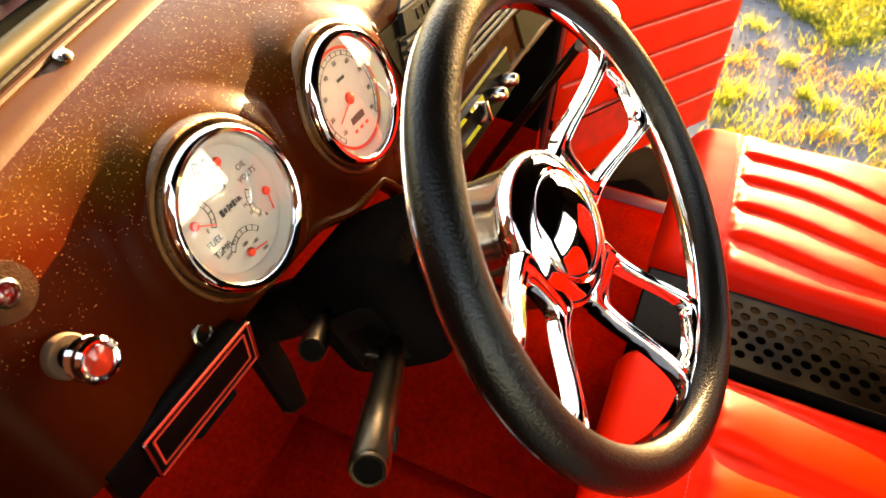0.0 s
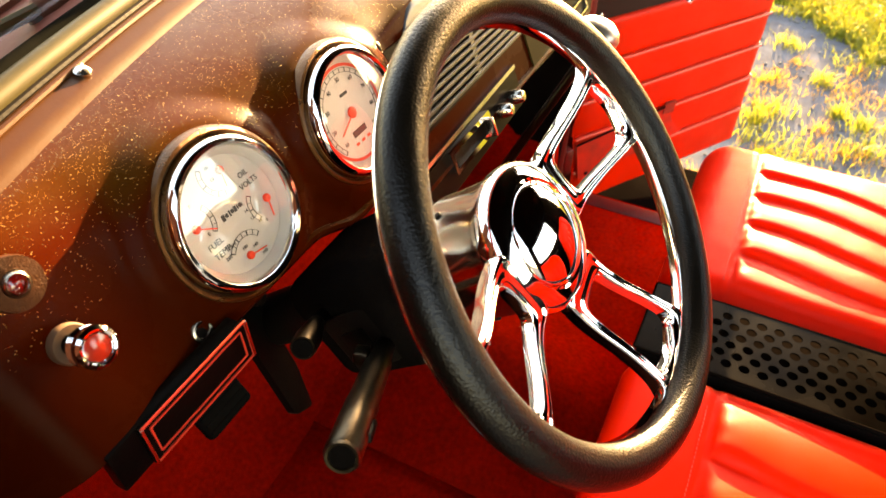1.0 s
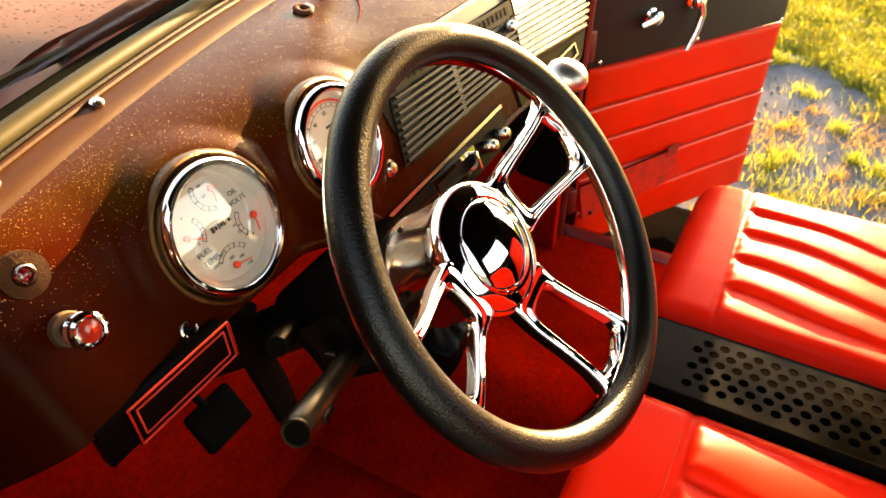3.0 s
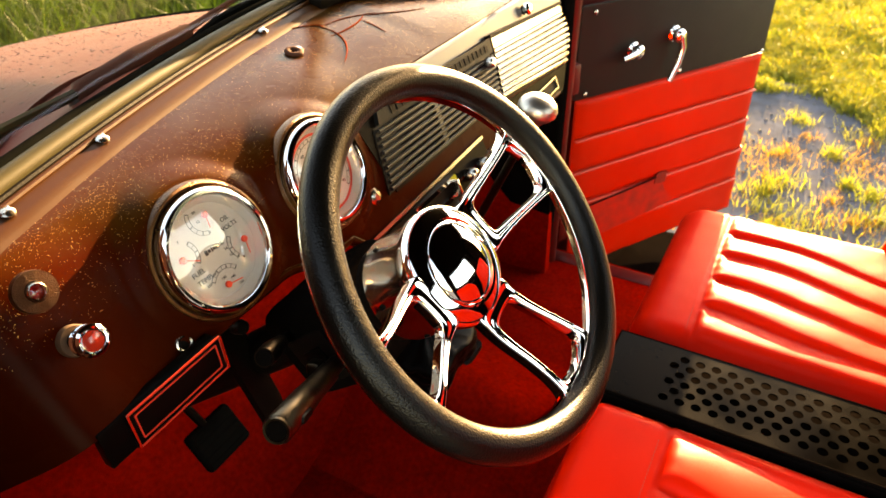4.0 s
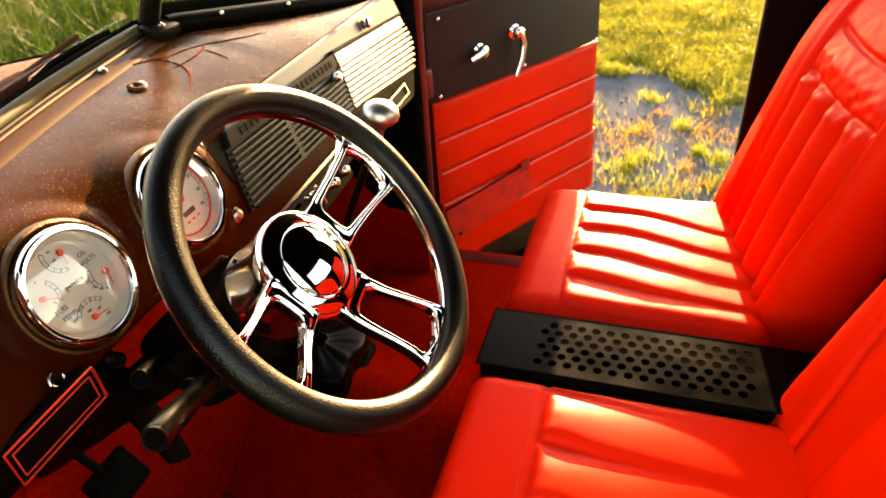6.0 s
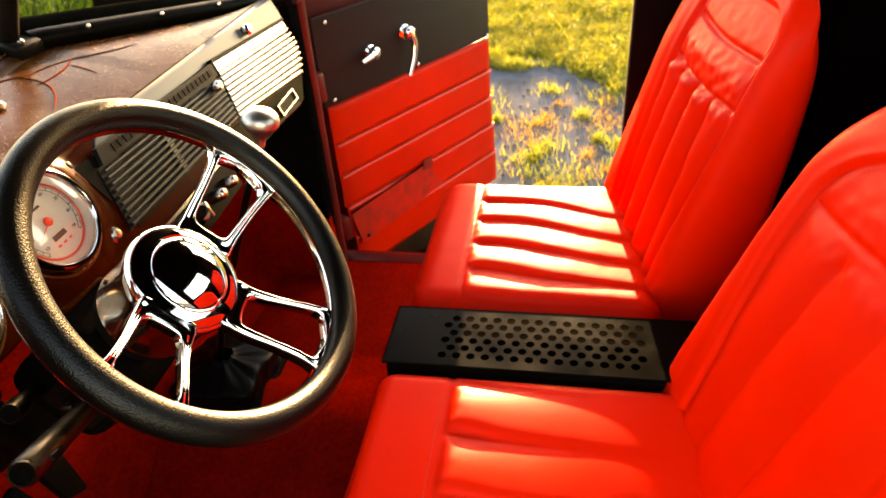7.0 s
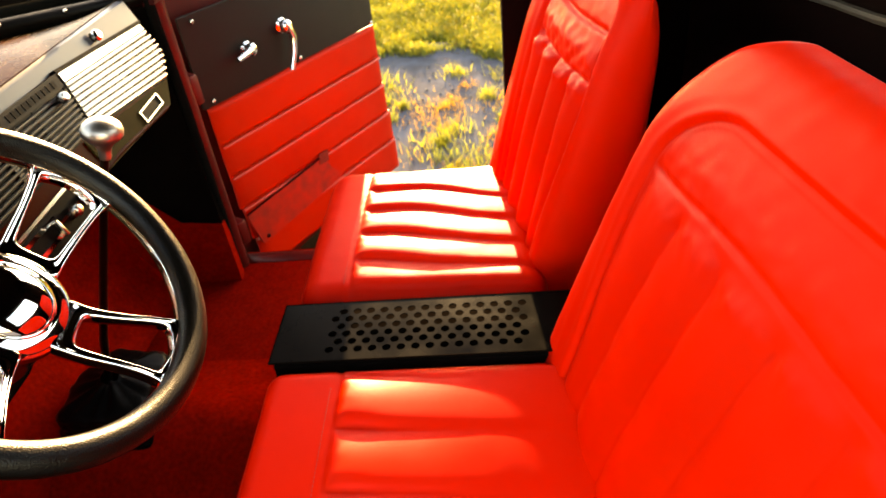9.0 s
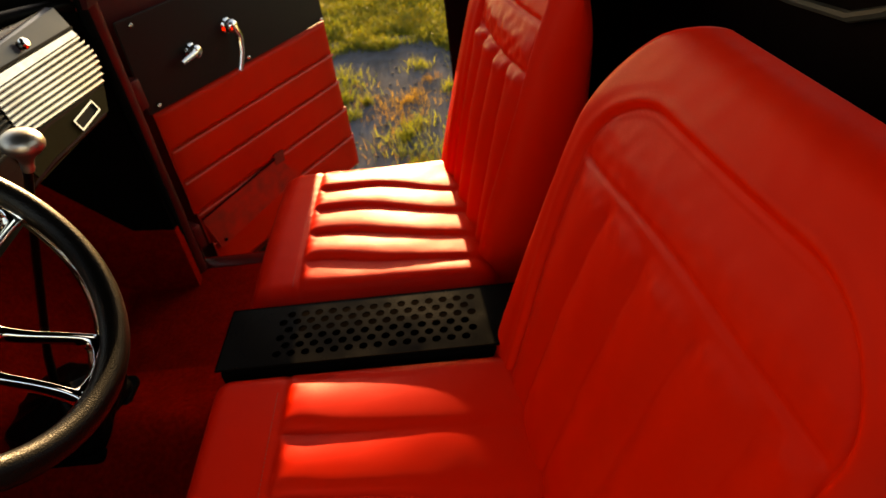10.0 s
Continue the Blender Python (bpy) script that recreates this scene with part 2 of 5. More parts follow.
for grass in (BLADE, BLOSSOM, BLADE_DRY, BLADE_GREEN):
    gb = grass.node_tree.nodes["Principled BSDF"]
    tr = grass.node_tree.nodes.new("ShaderNodeBsdfTranslucent")
    mx = grass.node_tree.nodes.new("ShaderNodeMixShader")
    mx.inputs[0].default_value = 0.5
    out = grass.node_tree.nodes["Material Output"]
    grass.node_tree.links.new(gb.inputs["Base Color"].links[0].from_socket, tr.inputs["Color"])
    grass.node_tree.links.new(gb.outputs[0], mx.inputs[1])
    grass.node_tree.links.new(tr.outputs[0], mx.inputs[2])
    grass.node_tree.links.new(mx.outputs[0], out.inputs["Surface"])


def glass(name, base, grazing):
    """Clear thin glass with a Fresnel sheen."""
    gm = bpy.data.materials.new(name)
    gm.use_nodes = True
    gn, gl = gm.node_tree.nodes, gm.node_tree.links
    gn.remove(gn["Principled BSDF"])
    clear, shine, fres, gmix = gn.new("ShaderNodeBsdfTransparent"), gn.new("ShaderNodeBsdfGlossy"), gn.new("ShaderNodeLayerWeight"), gn.new("ShaderNodeMixShader")
    sharp, lift = gn.new("ShaderNodeMath"), gn.new("ShaderNodeMath")
    sharp.operation, sharp.inputs[1].default_value = "POWER", 5.0
    lift.operation, lift.inputs[1].default_value, lift.inputs[2].default_value = "MULTIPLY_ADD", grazing, base
    clear.inputs["Color"].default_value, shine.inputs["Roughness"].default_value, fres.inputs["Blend"].default_value = (0.98, 0.985, 0.98, 1), 0.02, 0.5
    gl.new(fres.outputs["Facing"], sharp.inputs[0])
    gl.new(sharp.outputs[0], lift.inputs[0])
    gl.new(lift.outputs[0], gmix.inputs[0])
    gl.new(clear.outputs[0], gmix.inputs[1])
    gl.new(shine.outputs[0], gmix.inputs[2])
    gl.new(gmix.outputs[0], gn["Material Output"].inputs["Surface"])
    return gm


GLASS = glass("clear_glass", 0.065, 0.9)
SCREEN_GLASS = glass("windscreen_glass", 0.015, 0.5)


# ---- builders ----
def thing(name, at, label, category, group="", kind=""):
    """The Empty at the base of a thing made of parts; its parts are given in world places."""
    ob = new(name)
    ob.empty_display_size = 0.05
    ob.location = at
    return tagged(ob, label, category, group, kind)


def part(name, bm, mat, parent=None, label="", smooth=40.0):
    """Links a bmesh as one mesh object under a thing or a part."""
    bmesh.ops.recalc_face_normals(bm, faces=bm.faces)
    me = bpy.data.meshes.new(name)
    bm.to_mesh(me)
    bm.free()
    me.materials.append(mat)
    if smooth:
        me.polygons.foreach_set("use_smooth", [True] * len(me.polygons))
        me.set_sharp_from_angle(angle=radians(smooth))
    ob = new(name, me)
    if parent:
        ob.parent = parent
        chain, p = Matrix(), parent
        while p:
            chain = p.matrix_basis if p.parent is None else chain
            p = p.parent
        ob.matrix_parent_inverse = chain.inverted() if parent.parent is None else Matrix()
    if label:
        ob["label"] = label
    return ob


def block(sx, sy, sz, m=None, bevel=0.0, segments=2, bm=None):
    """A box of the given size about its centre, with rounded edges."""
    b = bmesh.new()
    bmesh.ops.create_cube(b, size=1)
    bmesh.ops.scale(b, vec=(sx, sy, sz), verts=b.verts)
    if bevel:
        bmesh.ops.bevel(b, geom=b.edges[:], offset=bevel, segments=segments, profile=0.5, affect="EDGES")
    if m:
        bmesh.ops.transform(b, matrix=m, verts=b.verts)
    return join(bm, b)


def join(bm, b):
    if bm is None:
        return b
    me = bpy.data.meshes.new("tmp")
    b.to_mesh(me)
    b.free()
    bm.from_mesh(me)
    bpy.data.meshes.remove(me)
    return bm


def lathe(profile, m=None, n=48, bm=None):
    """Turns (radius, height) pairs about z."""
    b = bmesh.new()
    rings = []
    for r, z in profile:
        if r < 1e-6:
            rings.append([b.verts.new((0, 0, z))])
        else:
            rings.append([b.verts.new((r * math.cos(2 * math.pi * i / n), r * math.sin(2 * math.pi * i / n), z)) for i in range(n)])
    for p, q in zip(rings, rings[1:]):
        for i in range(n):
            k = (i + 1) % n
            if len(p) == 1 and len(q) == 1:
                continue
            if len(p) == 1:
                b.faces.new((p[0], q[i], q[k]))
            elif len(q) == 1:
                b.faces.new((p[i], p[k], q[0]))
            else:
                b.faces.new((p[i], p[k], q[k], q[i]))
    if m:
        bmesh.ops.transform(b, matrix=m, verts=b.verts)
    return join(bm, b)


def ring(R, r, rz=None, m=None, n=96, k=20, a0=0.0, a1=2 * math.pi, bm=None):
    """A torus, or a piece of one, of oval section."""
    rz = rz or r
    b = bmesh.new()
    full = abs(a1 - a0 - 2 * math.pi) < 1e-6
    cnt = n if full else n + 1
    vs = []
    for i in range(cnt):
        a = a0 + (a1 - a0) * i / n
        vs.append([b.verts.new(((R + r * math.cos(t)) * math.cos(a), (R + r * math.cos(t)) * math.sin(a), rz * math.sin(t)))
                   for t in [2 * math.pi * j / k for j in range(k)]])
    for i in range(n):
        p, q = vs[i], vs[(i + 1) % cnt]
        for j in range(k):
            b.faces.new((p[j], q[j], q[(j + 1) % k], p[(j + 1) % k]))
    if not full:
        b.faces.new(vs[0])
        b.faces.new(vs[-1][::-1])
    if m:
        bmesh.ops.transform(b, matrix=m, verts=b.verts)
    return join(bm, b)


def tube(points, radius, k=12, bm=None, caps=True):
    """A round bar along a line of points; radius is one number or one for each point."""
    b = bmesh.new()
    pts = [Vector(p) for p in points]
    rad = radius if isinstance(radius, (list, tuple)) else [radius] * len(pts)
    side, rings = None, []
    for i, p in enumerate(pts):
        d = (pts[min(i + 1, len(pts) - 1)] - pts[max(i - 1, 0)]).normalized()
        if side is None:
            side = d.orthogonal().normalized()
        side = (side - d * side.dot(d)).normalized()
        up = d.cross(side)
        rings.append([b.verts.new(p + rad[i] * (math.cos(2 * math.pi * j / k) * side + math.sin(2 * math.pi * j / k) * up)) for j in range(k)])
    for p, q in zip(rings, rings[1:]):
        for j in range(k):
            b.faces.new((p[j], p[(j + 1) % k], q[(j + 1) % k], q[j]))
    if caps:
        b.faces.new(rings[0][::-1])
        b.faces.new(rings[-1])
    return join(bm, b)


def slab(outline, depth, m=None, holes=(), bevel=0.0, bm=None):
    """A plate: a 2D outline, with holes, made depth thick below z = 0."""
    b = bmesh.new()
    edges = []
    for loop in (outline, *holes):
        vs = [b.verts.new((x, y, 0)) for x, y in loop]
        edges += [b.edges.new((vs[i], vs[(i + 1) % len(vs)])) for i in range(len(vs))]
    bmesh.ops.triangle_fill(b, use_beauty=True, edges=edges)
    bmesh.ops.dissolve_limit(b, angle_limit=0.01, verts=b.verts, edges=b.edges)
    for f in b.faces:
        if f.normal.z < 0:
            f.normal_flip()
    top = b.faces[:]
    res = bmesh.ops.extrude_face_region(b, geom=top)
    low = [v for v in res["geom"] if isinstance(v, bmesh.types.BMVert)]
    bmesh.ops.translate(b, vec=(0, 0, -depth), verts=low)
    if bevel:
        rim_edges = [e for e in b.edges if len(e.link_faces) == 2 and abs(e.link_faces[0].normal.dot(e.link_faces[1].normal)) < 0.3
                     and abs(e.verts[0].co.z - e.verts[1].co.z) < 1e-6 and e.verts[0].co.z > -1e-6]
        bmesh.ops.bevel(b, geom=rim_edges, offset=bevel, segments=2, profile=0.5, affect="EDGES")
    if m:
        bmesh.ops.transform(b, matrix=m, verts=b.verts)
    return join(bm, b)


def rounded(pts, r, k=5):
    """A closed 2D outline with its corners rounded."""
    out, n = [], len(pts)
    for i in range(n):
        p, a, c = Vector(pts[i]), Vector(pts[i - 1]), Vector(pts[(i + 1) % n])
        d = min(r, (a - p).length * 0.45, (c - p).length * 0.45)
        s, e = p + (a - p).normalized() * d, p + (c - p).normalized() * d
        for j in range(k + 1):
            t = j / k
            out.append(tuple((1 - t) ** 2 * s + 2 * t * (1 - t) * p + t * t * e))
    return out


def sheet(f, nu, nv, thick=None, bm=None):
    """A grid surface f(u, v), given a thickness along a vector."""
    b = bmesh.new()
    g = [[b.verts.new(f(i / nu, j / nv)) for j in range(nv + 1)] for i in range(nu + 1)]
    for i in range(nu):
        for j in range(nv):
            b.faces.new((g[i][j], g[i + 1][j], g[i + 1][j + 1], g[i][j + 1]))
    if thick:
        res = bmesh.ops.extrude_face_region(b, geom=b.faces[:])
        bmesh.ops.translate(b, vec=thick, verts=[v for v in res["geom"] if isinstance(v, bmesh.types.BMVert)])
    return join(bm, b)


def pillow(sx, sy, sz, r, n, push, m=None):
    """A stuffed block with rounded edges, about its centre; push(x, y, z, normal) moves each point."""
    b = bmesh.new()
    h = Vector((sx / 2, sy / 2, sz / 2))
    bmesh.ops.create_cube(b, size=2)
    bmesh.ops.subdivide_edges(b, edges=b.edges[:], cuts=n, use_grid_fill=True)
    core = Vector((h.x - r, h.y - r, h.z - r))
    for v in b.verts:
        p = Vector((v.co.x * h.x, v.co.y * h.y, v.co.z * h.z))
        c = Vector([max(-k, min(k, q)) for q, k in zip(p, core)])
        d = p - c
        nrm = d.normalized() if d.length > 1e-9 else Vector((0, 0, 1))
        q = c + nrm * r if d.length > 1e-9 else p
        v.co = push(q, nrm)
    if m:
        bmesh.ops.transform(b, matrix=m, verts=b.verts)
    return b


def words(text, size, m, mat, parent, name="lettering", depth=0.0002, align="CENTER"):
    """Lettering as a thin mesh."""
    cu = bpy.data.curves.new("words", "FONT")
    cu.body, cu.size, cu.align_x, cu.align_y, cu.extrude = text, size, align, "CENTER", depth
    cu.resolution_u = 2
    tmp = bpy.data.objects.new("words", cu)
    me = bpy.data.meshes.new_from_object(tmp)
    bpy.data.objects.remove(tmp)
    bpy.data.curves.remove(cu)
    b = bmesh.new()
    b.from_mesh(me)
    bpy.data.meshes.remove(me)
    bmesh.ops.transform(b, matrix=m, verts=b.verts)
    return part(name, b, mat, parent, smooth=0)


def smooth(a, b, x):
    t = max(0.0, min(1.0, (x - a) / (b - a)))
    return t * t * (3 - 2 * t)


# ---- cab shell and surroundings ----
def face(x, s, h=0.0):
    """The pose of a fitting on the sloping dashboard face: s up the slope from the dials' centres, h out of it."""
    return pose(x, -0.126 + 0.391 * s - 0.920 * h, 1.336 + 0.920 * s + 0.391 * h, 67)


def screen_y(x):
    d = x + 0.13
    return 0.106 + 0.12 * d - 0.21 * d * d if d < 0 else 0.106 - 0.41 * d


def screen_z(x):
    return 1.430 - 0.155 * max(0.0, x + 0.10)


def structure(name, bm, mat, label, category, smooth_angle=40.0):
    return tagged(part(name, bm, mat, None, label, smooth_angle), label, category, kind="structure")


structure("ground", sheet(lambda u, v: (-150 + 300 * u, -150 + 300 * v, 0.0), 2, 2, (0, 0, -0.3)), GROUND,
          "grey gravelly soil ground reaching to the horizon", "ground", 0)


def meadow(u, v):
    x, y = 3.80 + 60 * u, -40 + 90 * v
    return (x + 0.35 * noise.noise((y * 0.8, 3, 0)), y, 0.006)


structure("grass_bed", sheet(meadow, 60, 260), GRASS_BED, "yellow-green meadow turf beside the gravel", "ground", 60)

FLOOR = 0.60
structure("floor", block(1.50, 1.36, 0.05, pose(-0.225, -0.60, FLOOR - 0.025), 0.008), CARPET, "deep red carpeted cab floor", "floor")


def toe(u, v):
    x = -0.96 + 1.42 * u
    hump = 0.13 * math.exp(-((x + 0.16) / 0.17) ** 2)
    return (x, 0.06 + 0.26 * v, FLOOR + 0.004 + hump * (1 - 0.3 * v) + 0.34 * smooth(0, 1, v))


structure("toe_board", sheet(toe, 40, 14, (0, 0.01, -0.01)), CARPET, "sloping red carpeted toe board", "floor", 60)


def tunnel(u, v):
    x, y = -0.40 + 0.48 * u, -0.62 + 0.69 * v
    return (x, y, FLOOR + 0.003 + 0.13 * math.exp(-((x + 0.16) / 0.15) ** 2) * smooth(0.0, 0.75, v))


structure("floor_tunnel", sheet(tunnel, 36, 24, (0, 0, -0.01)), CARPET, "red carpet over the gearbox hump", "floor", 60)
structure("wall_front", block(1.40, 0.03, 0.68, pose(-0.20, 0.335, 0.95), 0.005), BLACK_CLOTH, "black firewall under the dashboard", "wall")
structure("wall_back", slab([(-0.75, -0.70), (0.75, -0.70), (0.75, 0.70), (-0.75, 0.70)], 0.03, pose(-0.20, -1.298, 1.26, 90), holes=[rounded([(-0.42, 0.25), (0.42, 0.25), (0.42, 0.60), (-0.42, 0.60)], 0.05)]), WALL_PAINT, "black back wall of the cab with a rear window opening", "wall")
rear_pane = structure("window_3", slab(rounded([(-0.43, 0.24), (0.43, 0.24), (0.43, 0.61), (-0.43, 0.61)], 0.05), 0.004, pose(-0.20, -1.304, 1.26, 90)), GLASS, "clear rear window pane", "window", 0)
rear_pane.visible_shadow = False
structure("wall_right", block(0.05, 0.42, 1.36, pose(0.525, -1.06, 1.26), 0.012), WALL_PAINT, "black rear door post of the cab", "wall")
# Unseen post; closes the cab behind the driver's seat.
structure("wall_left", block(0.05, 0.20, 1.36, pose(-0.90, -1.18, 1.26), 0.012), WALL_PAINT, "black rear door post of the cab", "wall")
# Unseen walls added on the driver's side to block sky light from the left.
structure("light_block_side", block(0.05, 1.02, 0.22, pose(-0.985, -0.585, 0.69), 0.012), WALL_PAINT, "unseen plain dark wall added to keep sky light out of the footwell", "wall")
structure("light_block_side", block(0.05, 0.42, 0.235, pose(-0.985, -0.285, 0.9225), 0.004), WALL_PAINT, "unseen plain dark wall added to shade the footwell and lower dash", "wall")
structure("light_block_front", block(0.05, 0.34, 0.60, pose(-0.985, -0.245, 1.34), 0.012), WALL_PAINT, "unseen plain dark wall added to keep sky light off the dash", "wall")
structure("light_block_pillar", block(0.05, 0.34, 1.34, pose(-0.985, 0.095, 1.25), 0.012), WALL_PAINT, "unseen plain dark pillar added to keep sky light off the dash end", "wall")
# Roof out of view, assumed to close the cab and deepen the shadows inside.
structure("ceiling", block(1.46, 1.32, 0.04, pose(-0.20, -0.64, 1.93), 0.015), BLACK_CLOTH, "unseen dark cab headliner that keeps sky light out", "ceiling")
# Black board that covers the ground under the open door.
structure("under_door_board", block(0.50, 1.40, 0.03, pose(0.765, -0.62, 0.415), 0.008), BLACK_CLOTH, "wide black board under the open door", "step")
# Rail out of view; closes the cab above the door opening.
structure("door_header", block(0.05, 0.80, 0.07, pose(0.525, -0.48, 1.885), 0.01), WALL_PAINT, "unseen dark rail over the door opening", "wall")
SIDE = Matrix(((0, 0, 1, 0.425), (1, 0, 0, 0), (0, 1, 0, 0), (0, 0, 0, 1)))
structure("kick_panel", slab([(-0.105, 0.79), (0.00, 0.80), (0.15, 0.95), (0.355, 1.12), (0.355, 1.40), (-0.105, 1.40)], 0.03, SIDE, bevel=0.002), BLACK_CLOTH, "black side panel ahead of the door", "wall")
structure("kick_carpet", slab([(-0.105, 0.58), (0.355, 0.58), (0.355, 1.12), (0.15, 0.95), (0.00, 0.80), (-0.105, 0.79)], 0.03, SIDE, bevel=0.002), CARPET, "red carpet on the lower side ahead of the door", "wall")
# Added panel that holds back sky light from the driver's footwell.
structure("kick_panel", block(0.03, 0.46, 0.86, pose(-0.965, 0.125, 1.01), 0.005), CARPET, "added dark red carpeted side panel ahead of the door, shading the footwell", "wall")
structure("sill", block(0.05, 0.80, 0.06, pose(0.49, -0.47, 0.575), 0.01), RED_PAINT, "worn red door sill", "sill")


def post(u, v):
    z = 0.585 + 0.86 * v
    a = 2 * math.pi * u
    return (0.432 + 0.030 * math.cos(a) + 0.035 * (1 - v) ** 1.5, -0.045 + 0.062 * math.sin(a) - 0.030 * v, z)


structure("door_post", sheet(post, 24, 20), RED_PAINT, "worn dark red front door post with chipped paint", "post", 60)
structure("post_seal", tube([(0.392, -0.120, 1.40), (0.402, -0.116, 1.15), (0.418, -0.104, 0.85), (0.445, -0.085, 0.60)], 0.011, 10), RUBBER,
          "black rubber door seal", "seal")
structure("hinge_gap", tube([(0.480, -0.075, 1.40), (0.484, -0.080, 1.05), (0.490, -0.078, 0.58)], 0.020, 10), RUBBER, "dark gap strip beside the hinges", "seal")
for hz in (1.12, 0.70):
    structure("hinge", block(0.030, 0.050, 0.075, pose(0.490, -0.098, hz, 0, 0, -30), 0.006), RED_PAINT, "worn red door hinge", "hinge")
structure("screen_pillar", slab([(-0.065, 1.35), (-0.135, 1.35), (-0.31, 1.90), (-0.24, 1.90)], 0.07, Matrix(((0, 0, 1, 0.455), (1, 0, 0, 0), (0, 1, 0, 0), (0, 0, 0, 1))), bevel=0.004), RED_PAINT, "dark windscreen pillar", "post")
# Unseen rail that limits the sky light over the windscreen.
structure("screen_header", block(1.30, 0.06, 0.06, pose(-0.20, -0.14, 1.885), 0.01), WALL_PAINT, "unseen dark rail above the windscreen, limiting the sky light", "wall")

# ---- windscreen, cowl and hood ----
for x0, x1 in ((-0.86, -0.14), (-0.12, 0.40)):
    pane = structure("window_1" if x0 < -0.5 else "window_2",
                     sheet(lambda u, v: (x0 + (x1 - x0) * u, screen_y(x0 + (x1 - x0) * u) + 0.050 - 0.24 * v, screen_z(x0 + (x1 - x0) * u) + 0.03 + 0.44 * v), 12, 2, (0, 0.004, 0.002)),
                     SCREEN_GLASS, "clear windscreen pane", "window", 60)
    pane.visible_shadow = False


def along_screen(x0, x1, dy, dz, n=26):
    return [(x0 + (x1 - x0) * i / n, screen_y(x0 + (x1 - x0) * i / n) + dy, screen_z(x0 + (x1 - x0) * i / n) + dz) for i in range(n + 1)]


frame_left = thing("windscreen_surround", (-0.50, 0.06, 1.43), "olive brass windscreen frame with ochre sill and black rubber gasket", "window frame")


def sill_left(u, v):
    x = -0.86 + 0.715 * u
    return (x, screen_y(x) - 0.022 + 0.038 * v, screen_z(x) - 0.002 + 0.010 * v - 0.006 * (1 - smooth(0, 0.25, v)))


part("sill", sheet(sill_left, 40, 8, (0, 0.0, -0.004)), TRIM_PAINT, frame_left, "ochre painted metal sill")
part("sill_ridge", tube(along_screen(-0.86, -0.150, 0.006, 0.0062), 0.0030, 8), TRIM_PAINT, frame_left, "raised ochre ridge")
part("bar", tube(along_screen(-0.86, -0.155, 0.025, 0.0135), 0.0102, 14), BRASS, frame_left, "rounded olive brass bar")
part("lip", tube(along_screen(-0.86, -0.150, 0.0145, 0.0085), 0.0032, 8), DARK_METAL, frame_left, "dark groove beside the bar")
part("gasket", tube(along_screen(-0.86, -0.14, 0.037, 0.0185), 0.0075, 12), RUBBER, frame_left, "black rubber gasket")
frame_right = thing("windscreen_surround", (0.10, 0.02, 1.41), "black windscreen frame with small screws", "window frame")
part("rail", tube(along_screen(-0.11, 0.40, 0.010, 0.008), 0.017, 12), BLACK, frame_right)
part("gasket", tube(along_screen(-0.12, 0.40, 0.040, 0.026), 0.015, 12), RUBBER, frame_right, "black rubber gasket")


def screw_bm(m, r=0.006):
    b = lathe([(0, 0.0030), (r * 0.6, 0.0026), (r, 0.0006), (r, -0.002), (r * 0.5, -0.004), (0, -0.004)], m, 16)
    return block(r * 1.5, r * 0.25, 0.0012, m @ pose(0, 0, 0.0030, 0, 0, 35), bm=b)


def screw(m, parent, r=0.006, mat=None):
    return part("screw", screw_bm(m, r), mat or WORN_CHROME, parent, "bright slotted screw")


for x in (-0.755, -0.628, -0.300):
    screw(pose(x, screen_y(x) - 0.002, screen_z(x) + 0.006, 18), frame_left, 0.0065)
for x in (-0.03, 0.10, 0.22):
    screw(pose(x, screen_y(x) - 0.008, screen_z(x) + 0.018, 40), frame_right, 0.004)
divider = thing("windscreen_divider", (-0.13, 0.11, 1.43), "dark metal divider post between the two windscreen panes", "post")
part("foot", block(0.055, 0.045, 0.022, pose(-0.135, 0.105, 1.438, 10), 0.006), DARK_METAL, divider, "grey bracket at the foot of the post")
part("post", tube([(-0.13, 0.13, 1.44), (-0.13, 0.02, 1.66), (-0.13, -0.11, 1.89)], [0.017, 0.013, 0.013], 10), DARK_METAL, divider)
screw(pose(-0.142, 0.092, 1.450, 10), divider, 0.005)


def hood_z(x, y):
    d = x + 0.16
    return 1.412 - 0.13 * (y - 0.2) - 0.10 * (y - 0.2) ** 2 - 0.12 * d - 0.25 * d * d - 2.0 * max(0, abs(d) - 0.35) ** 2


structure("cowl", sheet(lambda u, v: (-0.95 + 1.5 * u, screen_y(min(max(-0.95 + 1.5 * u, -0.86), 0.4)) + 0.05 + 0.16 * v,
                                      max(1.345, hood_z(-0.95 + 1.5 * u, screen_y(min(max(-0.95 + 1.5 * u, -0.86), 0.4)) + 0.05 + 0.16 * v) + 0.004 - 0.012 * v)), 60, 10, (0, 0, -0.02)), HOOD,
          "faded red cowl in front of the windscreen", "bodywork", 60)
hood = thing("hood", (-0.16, 0.6, 1.2), "faded pinkish red hood wet with water drops", "vehicle hood")
part("skin", sheet(lambda u, v: (-0.16 + (0.98 - 0.20 * v) * (u - 0.5), 0.20 + 1.0 * v, hood_z(-0.16 + (0.98 - 0.20 * v) * (u - 0.5), 0.20 + 1.0 * v)), 50, 40, (0, 0, -0.02)), HOOD, hood)
part("seam", tube([(-0.06 - 0.05 * v, 0.22 + 0.95 * v, hood_z(-0.06 - 0.05 * v, 0.22 + 0.95 * v) + 0.001) for v in [i / 20 for i in range(21)]], 0.004, 6), RUBBER, hood, "dark panel gap")
drops = bmesh.new()
rng = random.Random(5)
